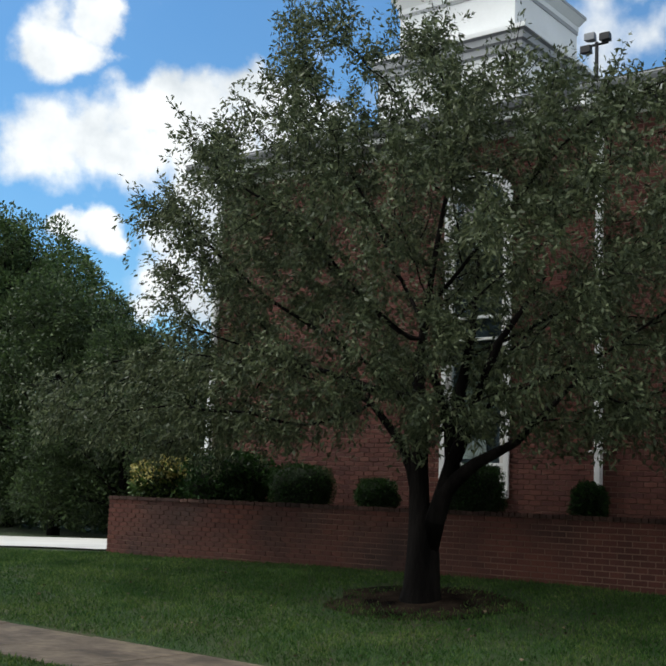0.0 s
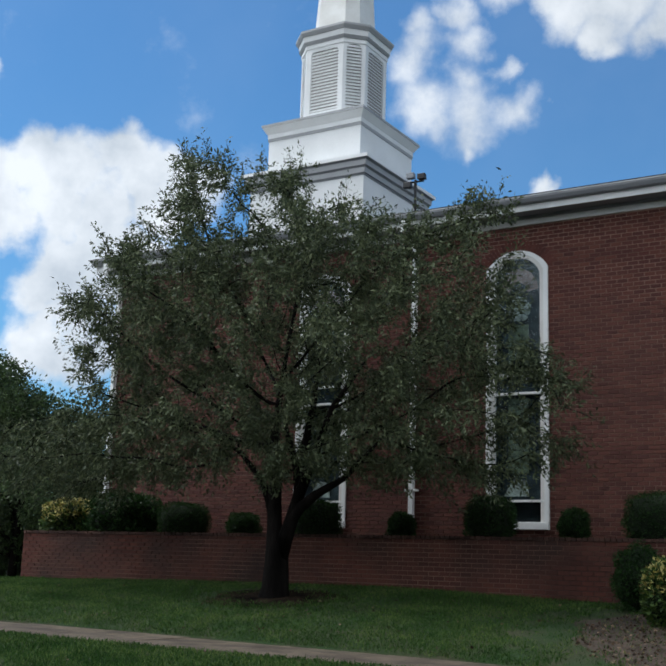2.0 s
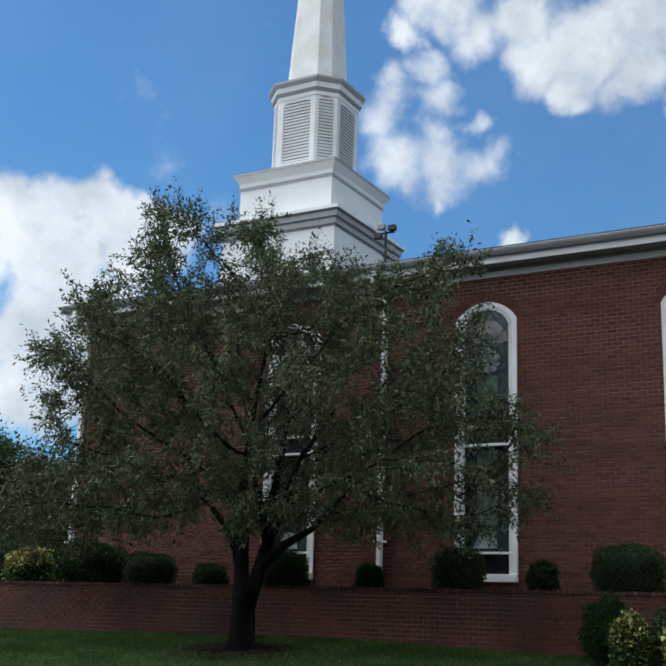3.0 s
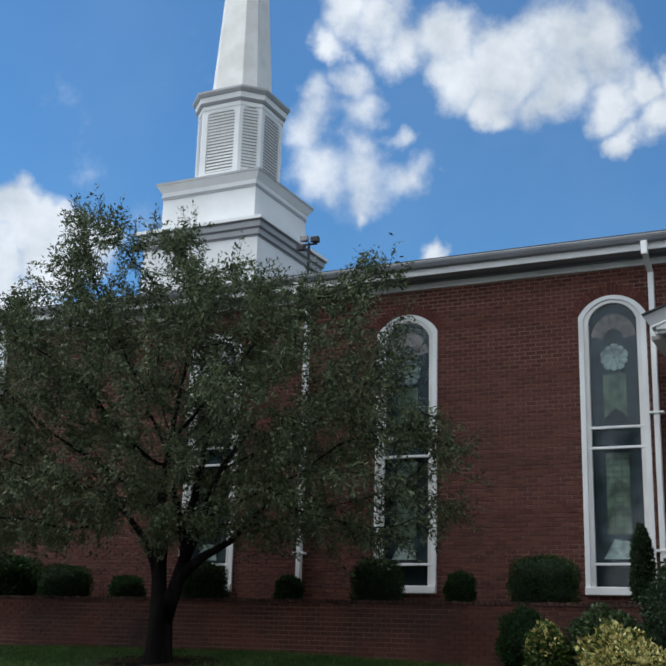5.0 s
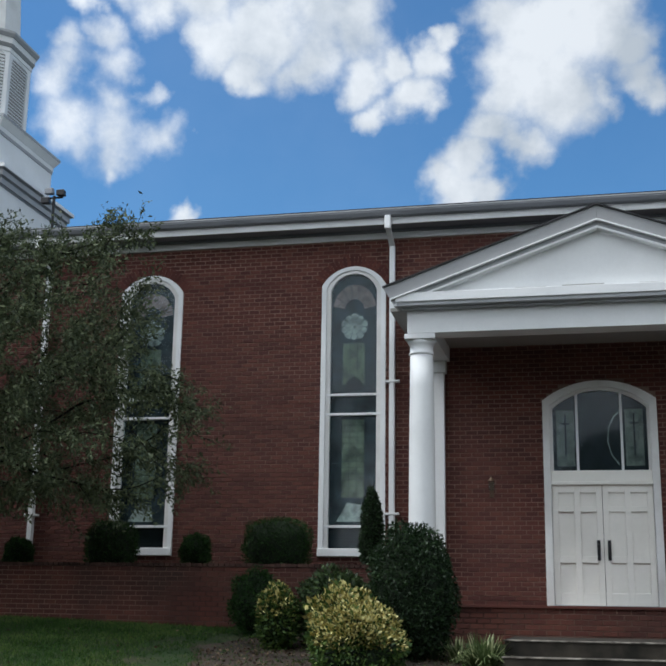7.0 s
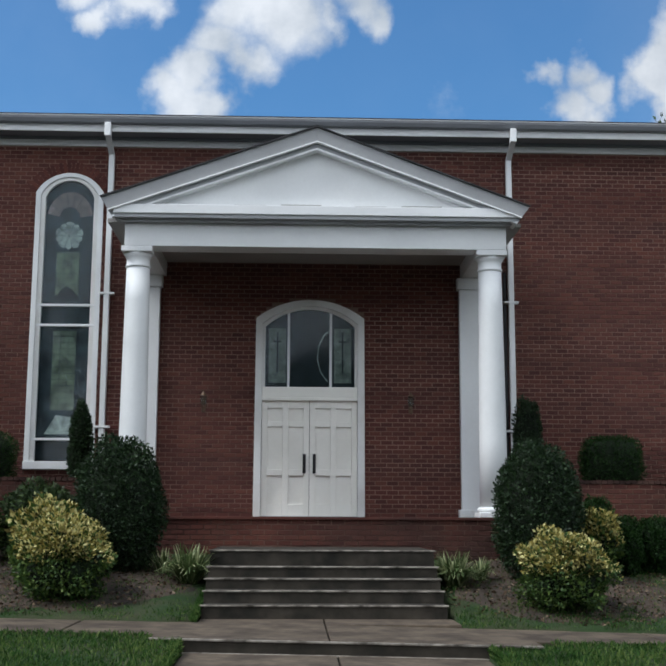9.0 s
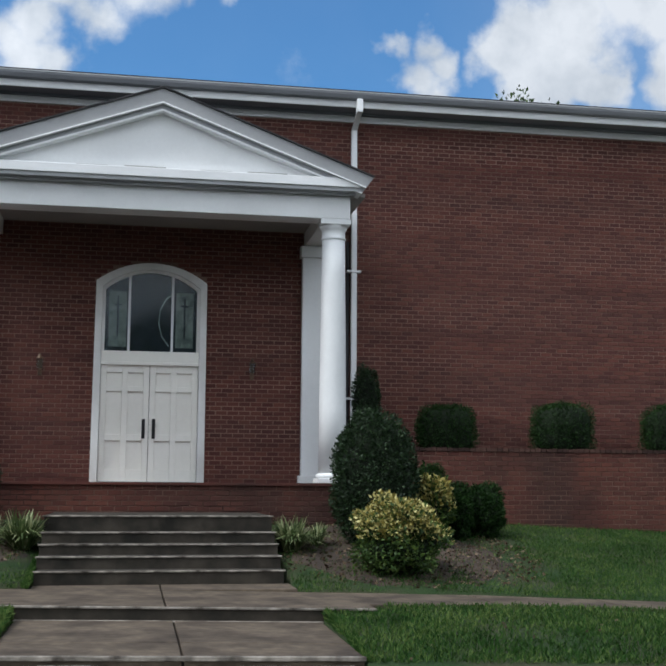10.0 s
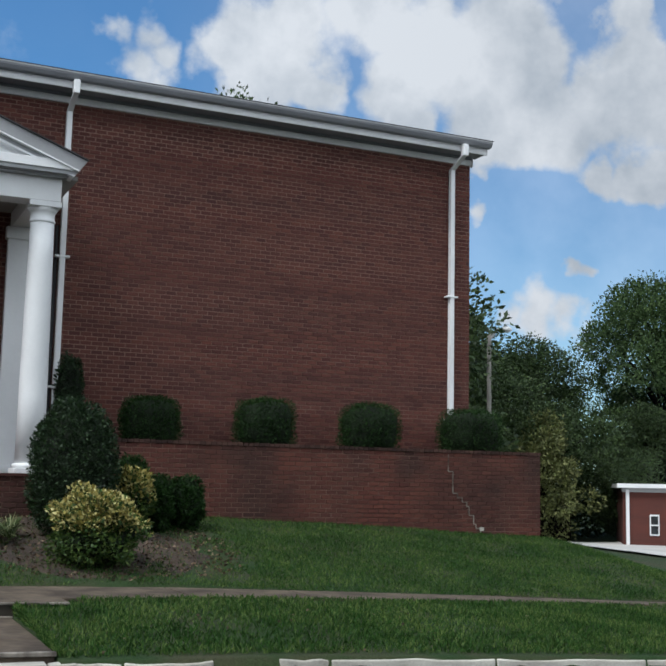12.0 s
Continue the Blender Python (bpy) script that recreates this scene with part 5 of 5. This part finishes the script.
shrub("narrow dark upright conifer beside the downspout", 3.83, 19.9, 2.17, 0.48, 1.56, M_HOLLY, 3400, 0.05, 3.2, 0.44, "upright conifers", 0.0)
for x, y, z0, z1, w in ((-2.66, 16.8, 0.90, 2.80, 1.32), (3.31, 16.8, 0.82, 2.77, 1.32)):
    shrub("dark glossy cone-shaped holly beside the steps", x, y, z0, w, z1 - z0, M_HOLLY, 15000, 0.050, 2.35, 1.25, "hollies beside the steps", 0.13, loose=0.04)
G2 = "gold variegated bushes"
shrub("round gold-variegated bush in front of the bed", -3.04, 14.95, ground_z(-3.04, 14.95), 1.05, 1.00, M_YELLOW, 10500, 0.056, 2.2, 1.15, G2, mats=[(M_YELLOW, 0.55), (M_LIME, 0.55)], loose=0.13)
shrub("round gold-variegated bush beside the lawn", 3.24, 14.95, ground_z(3.24, 14.95), 1.06, 0.95, M_YELLOW, 10500, 0.056, 2.1, 1.15, G2, mats=[(M_YELLOW, 0.5), (M_LIME, 0.6)], loose=0.13)
shrub("small gold-variegated bush behind the larger one", -3.40, 15.75, 0.82, 0.95, 1.05, M_YELLOW, 3200, 0.085, 2.2, None, G2, mats=[(M_YELLOW, 0.45), (M_LIME, 0.65)], loose=0.1)
shrub("small gold-variegated bush beside the holly", 4.27, 17.1, 0.9, 0.58, 0.86, M_YELLOW, 2200, 0.08, 2.2, None, G2, mats=[(M_YELLOW, 0.45), (M_LIME, 0.65)], loose=0.1)
shrub("small round gold-green bush in the bed", -4.66, 16.9, 1.0, 0.58, 0.92, M_LIME, 2600, 0.07, 2.2, None, G2, mats=[(M_YELLOW, 0.2), (M_LIME, 0.9)], loose=0.06)
G3 = "dark round bushes in the beds"
for x, y, z1, w in ((-5.32, 18.0, 2.16, 0.78), (5.23, 17.6, 1.69, 0.60), (4.48, 18.0, 2.0, 0.55), (4.72, 17.4, 1.70, 0.50)):
    z0 = ground_z(x, y) - 0.02
    shrub("dark green round bush against the low wall", x, y, z0, w, z1 - z0, M_BOX, 6000, 0.045, 2.1, None, G3, loose=0.09)
shrub("dull green wide bush behind the gold one", -3.85, 17.25, 1.0, 1.10, 1.15, M_LEAF3, 4200, 0.075, 2.3, 1.0, G3, loose=0.07)


def strap_plant(label, x, y, w, h, n):
    """A tuft of arching strap leaves."""
    t = thing("liriope", label, "plant", "liriope beside the steps", at=(x, y, ground_z(x, y)))
    s = Shape()
    for _ in range(n):
        a, lean, ln = random.uniform(0, 2 * math.pi), random.uniform(0.45, 1.45), random.uniform(0.75, 1.25)
        bx, by = random.uniform(-0.16, 0.16) * w, random.uniform(-0.16, 0.16) * w
        c, d = math.cos(a), math.sin(a)
        k = len(s.v)
        for u, hw in ((0, 0.010), (0.4, 0.013), (0.75, 0.010), (1.0, 0.002)):
            r = lean * u * w * 0.55
            z = h * ln * (u - 0.55 * lean * u * u) * 1.15
            s.v += [(bx + c * r - d * hw, by + d * r + c * hw, z), (bx + c * r + d * hw, by + d * r - c * hw, z)]
        s.f += [(k + 2 * i, k + 2 * i + 1, k + 2 * i + 3, k + 2 * i + 2) for i in range(3)]
    part("foliage", s, M_STRAP, t)


strap_plant("pale arching liriope tuft beside the steps", -1.58, 16.0, 0.64, 0.54, 320)
strap_plant("pale arching liriope tuft beside the steps", 2.0, 16.2, 0.64, 0.52, 320)
strap_plant("small arching liriope tuft beside the holly", -2.0, 16.6, 0.42, 0.36, 110)
strap_plant("small arching liriope tuft beside the holly", 2.42, 16.6, 0.42, 0.36, 110)


# ---- planting beds ----
def bed_patch(cx, cy, rx, ry):
    s = Shape()
    n = 36
    for j in range(9):
        r = 1 - j / 9
        s.v += [(cx + rx * r * math.cos(a) * (1 + 0.07 * math.sin(4 * a + cx) + 0.06 * math.sin(11 * a)), cy + ry * r * math.sin(a) * (1 + 0.09 * math.sin(7 * a + 2) + 0.05 * math.sin(15 * a)), 0) for a in (2 * math.pi * i / n for i in range(n))]
    s.v = [(x, y, ground_z(x, y) + (0.018 if i >= n else -0.05)) for i, (x, y, _) in enumerate(s.v)]
    s.f = [(j * n + i, j * n + (i + 1) % n, (j + 1) * n + (i + 1) % n, (j + 1) * n + i) for j in range(8) for i in range(n)] + [tuple(range(8 * n, 9 * n))]
    return s


structure("planting_bed", bed_patch(-3.6, 16.35, 2.30, 2.30), M_SOIL, "bare brown soil bed with dead leaves", "soil", True)
structure("planting_bed", bed_patch(3.4, 16.4, 1.75, 2.20), M_SOIL, "bare brown soil bed with dead leaves", "soil", True)

# dead leaves and chips on the soil, fallen leaves on the lawn
def litter(name, label, spots, size, mat):
    c = np.array([(x, y, ground_z(x, y) + 0.03) for x, y in spots])
    d = rng.normal(0, 1, (len(c), 3)) * np.array([1, 1, 0.15])
    ob = new(name, leaf_mesh(name, c, d, size, mat, slim=0.7, spread=0.1))
    tagged(ob, label, "litter", "", "stuff")


M_DRY = leaf_material("dry_leaf", (0.085, 0.055, 0.034), (0.25, 0.185, 0.12), 0.7, 0.2)
spots = [(cx + 2.1 * math.cos(a) * r, 16.3 + 2.2 * math.sin(a) * r) for cx in (-3.55, 3.5) for a, r in zip(rng.uniform(0, 6.28, 2400), rng.uniform(0, 1, 2400) ** 0.5)]
spots = [(x, y) for x, y in spots if not (-1.36 < x < 1.78) and y > 14.02]
litter("dead_leaves", "dry brown leaves scattered over the beds", spots, 0.05, M_DRY)
spots = [(rng.uniform(-17, -6), rng.uniform(14.2, 18.2)) for _ in range(130)] + [(rng.uniform(-14, 9), rng.uniform(10, 12)) for _ in range(80)]
litter("fallen_leaves", "pale fallen leaves scattered on the lawn", spots, 0.055, M_DRY)


# ---- grass ----
def on_paving(x, y):
    return near_y(x) - 0.03 < y < 13.97 or (12.17 < y < 13.1 and -1.64 < x < 2.4) or (-1.30 < x < 1.80 and y < 12.2) or (-1.33 < x < 1.74 and 13.9 < y < 18.1) or ((x - TX) / 1.60) ** 2 + ((y - TY) / 1.20) ** 2 < rng.uniform(0.12, 1.15)


spots = []
while len(spots) < 400000:
    x, y = rng.uniform(-24.0, 13.5), rng.uniform(9.95, 18.55)
    inbed = min(((x + 3.6) / 2.30) ** 2 + ((y - 16.35) / 2.30) ** 2, ((x - 3.4) / 1.75) ** 2 + ((y - 16.4) / 2.20) ** 2)
    bare = min(1.0, max(0.09, (inbed - 0.85) * 0.55 + (0.22 if y < 15.0 else 0.0) + 1.0 * noise.noise((x * 1.9, y * 1.9, 8.0)) + 0.5 * noise.noise((x * 5.0, y * 5.0, 2.0))))
    if on_paving(x, y) or (inbed < 1.8 and rng.uniform() > bare):
        continue
    if noise.noise((x * 0.7, y * 0.7, 3.0)) < rng.uniform(-1.1, 0.0):
        continue
    spots.append((x, y, ground_z(x, y) + (0.016 if inbed < 1.2 or ((x - TX) / 1.7) ** 2 + ((y - TY) / 1.3) ** 2 < 1 else 0.0)))
# blades that hang over the banks beside the walk and the steps
for x, y0, y1, low, n in ((-1.305, 10.0, 12.16, 0.32, 2600), (1.805, 10.0, 12.16, 0.27, 2600), (-1.335, 13.97, 15.6, 0.47, 2600), (1.745, 13.97, 15.6, 0.42, 2600)):
    for _ in range(n):
        y, off = rng.uniform(y0, y1), rng.uniform(0.0, 0.07) ** 1.3
        x1 = x + (off if x > 0 else -off)
        top = ground_z(x + (0.03 if x > 0 else -0.03), y)
        spots.append((x1, y, rng.uniform(min(low, top), top) if off < 0.012 else top))
spots = np.array(spots)
up = rng.normal(0, 0.5, spots.shape)
up[:, 2] = 1.0
grass = new("grass", leaf_mesh("grass", spots, up, np.where(spots[:, 1] < 12.9, 0.062, 0.054), M_BLADE, slim=0.17, spread=0.35))
tagged(grass, "short mown green grass blades over the lawn", "grass", "", "stuff")

# ---- far right: lamp post, outbuilding, fence ----
post = thing("lamp_post", "pale wooden lamp post beside the drive", "street lamp", at=(17.47, 28.0, 0.2))
part("pole", Shape().lathe(0, 0, [(0.075, -0.3), (0.068, 3.0), (0.06, 5.82)], 12), M_POST, post, smooth=True)
part("arm", Shape().tube([(0, 0, 5.6), (0.22, -0.1, 5.95), (0.40, -0.15, 5.99)], 0.03), M_GREYTRIM, post)
part("lamp_head", Shape().lathe(0.47, -0.16, [(0.06, 6.05), (0.17, 5.99), (0.18, 5.92), (0.06, 5.86)], 12), M_WHITE, post, smooth=True)

shed = thing("outbuilding", "small red brick outbuilding with white trim", "building", at=(31.97, 40.0, -0.78))
shed.rotation_euler = (0, 0, radians(-36))
part("wall", Shape().box(0, 9, 0, 6, 0, 2.42), M_BRICK, shed)
part("roof", Shape().box(-0.25, 9.3, -0.3, 6.3, 2.48, 2.66), M_WHITE, shed, "flat white edged roof")
part("fascia", Shape().box(-0.05, 9.1, -0.05, 0.0, 2.30, 2.48), M_GREYTRIM, shed)
part("corner_pipe", Shape().box(0.12, 0.26, -0.12, -0.01, 0.02, 2.4), M_WHITE, shed, "white downspout")
sw = part("window", Shape().box(1.10, 1.50, -0.05, 0.02, 0.47, 1.36), M_WHITE, shed)
for i in range(2):
    part("pane", Shape().box(1.15, 1.45, -0.06, -0.052, 0.53 + 0.41 * i, 0.88 + 0.41 * i), M_SG_SHADE, sw)

fence = thing("fence", "dark weathered board fence under the trees", "fence", at=(25.0, 43.0, -0.8))
for i in range(24):
    part("board", Shape().box(0.27 * i, 0.27 * i + 0.25, 0, 0.03, 0, 1.75 + random.uniform(-0.03, 0.03)), M_BARK, fence)
for i in range(4):
    part("post", Shape().box(2.1 * i, 2.1 * i + 0.1, 0.03, 0.13, 0, 1.8), M_BARK, fence)
part("rail", Shape().box(0, 6.45, 0.03, 0.07, 1.3, 1.4), M_BARK, fence)

# stepped crack and weep hole in the planter wall
crack = Shape()
cx, cz = 10.56, 2.22
for i in range(18):
    nz = cz - COURSE
    crack.box(cx - 0.009, cx + 0.009, LOW_Y - 0.020, LOW_Y - 0.012, nz, cz)
    nxt = cx + (0.0 if i < 3 or 4 < i < 8 else 0.10 if i in (3, 9, 10) else random.choice((0.0, 0.05, 0.10)))
    crack.box(cx - 0.005, nxt + 0.005, LOW_Y - 0.020, LOW_Y - 0.012, nz - 0.008, nz + 0.008)
    cx, cz = nxt, nz
part("crack", crack, M_NOSE, planter_r, "pale mortar-filled stepped crack")
part("weep_hole", Shape().box(11.24, 11.33, LOW_Y - 0.022, LOW_Y - 0.012, 0.83, 0.89), M_KERB, planter_r, "pale weep hole")

# ---- bricks ----
def lay(name, parent, rows, face_y, mat):
    ob = part(name, brick_shape(rows, face_y), mat, parent)
    tagged(ob, "rows of red brick in pale mortar", "", "", "stuff")
    return ob


rows = brick_rows(LEFT, RIGHT, 0.35, 8.355, WALL_Y, HOLES)
rows = [r for r in rows if r[3] > 1.5]
single = [r for r in rows if 1.70 < r[2] < 3.05 and (-2.6 < r[0] < -0.95 or 1.08 < r[0] < 2.7) and r[1] - r[0] > 0.19]
single.sort(key=lambda r: r[2])
single = single[:300]
taken = set(single)
lay("brickwork", wall_north, [r for r in rows if r not in taken], WALL_Y, M_BRICK)
one = brick_shape([(0.0, LONG - JOINT, 0.0, COURSE - JOINT, 0.010)], 0.0).mesh("brick", M_BRICKP)
for a, b, z, top, jut in single:
    ob = new("brick", one)
    ob.location = (a, WALL_Y - random.uniform(-0.003, 0.002), z)
    ob.scale = ((b - a) / (LONG - JOINT), 1, 1)
    ob.parent = wall_north

for owner, x0, x1 in ((planter_l, LEFT - 0.5, -3.3), (planter_r, 3.5, 12.6)):
    lay("brickwork", owner, brick_rows(x0, x1, 0.58, 2.24, LOW_Y, []), LOW_Y, M_BRICKL)
    s = Shape()
    x = x0
    while x < x1 - 0.05:
        j = random.uniform(-0.006, 0.006)
        s.box(x, min(x + 0.085, x1), LOW_Y - 0.025 + j, LOW_Y + 0.32, 2.245, 2.30 + j)
        x += 0.095
    s2 = part("coping", s, M_COPING, owner, "worn rowlock brick coping")
    tagged(s2, "", "", "", "stuff")
lay("brickwork", porch, brick_rows(-3.3, 3.5, 0.95, PORCH - 0.05, 18.06, []), 18.06, M_BRICKL)

# rowlock arches over the tall windows
stone = Shape().box(-0.028, 0.028, -0.016, 0.0, 0.0, 0.195).mesh("arch_brick", M_BRICKP)
for cx, half, bottom, shoulder, rise in WINDOWS:
    radius = (half * half + rise * rise) / (2 * rise)
    span = math.asin(half / radius)
    n = int(2 * span * (radius + 0.1) / 0.068)
    for i in range(n):
        a = -span + 2 * span * (i + 0.5) / n
        ob = new("arch_brick", stone)
        ob.location = (cx + (radius + 0.022) * math.sin(a), WALL_Y - random.uniform(0, 0.003), shoulder + rise - radius + (radius + 0.022) * math.cos(a))
        ob.rotation_euler = (0, a, 0)
        ob.parent = wall_north
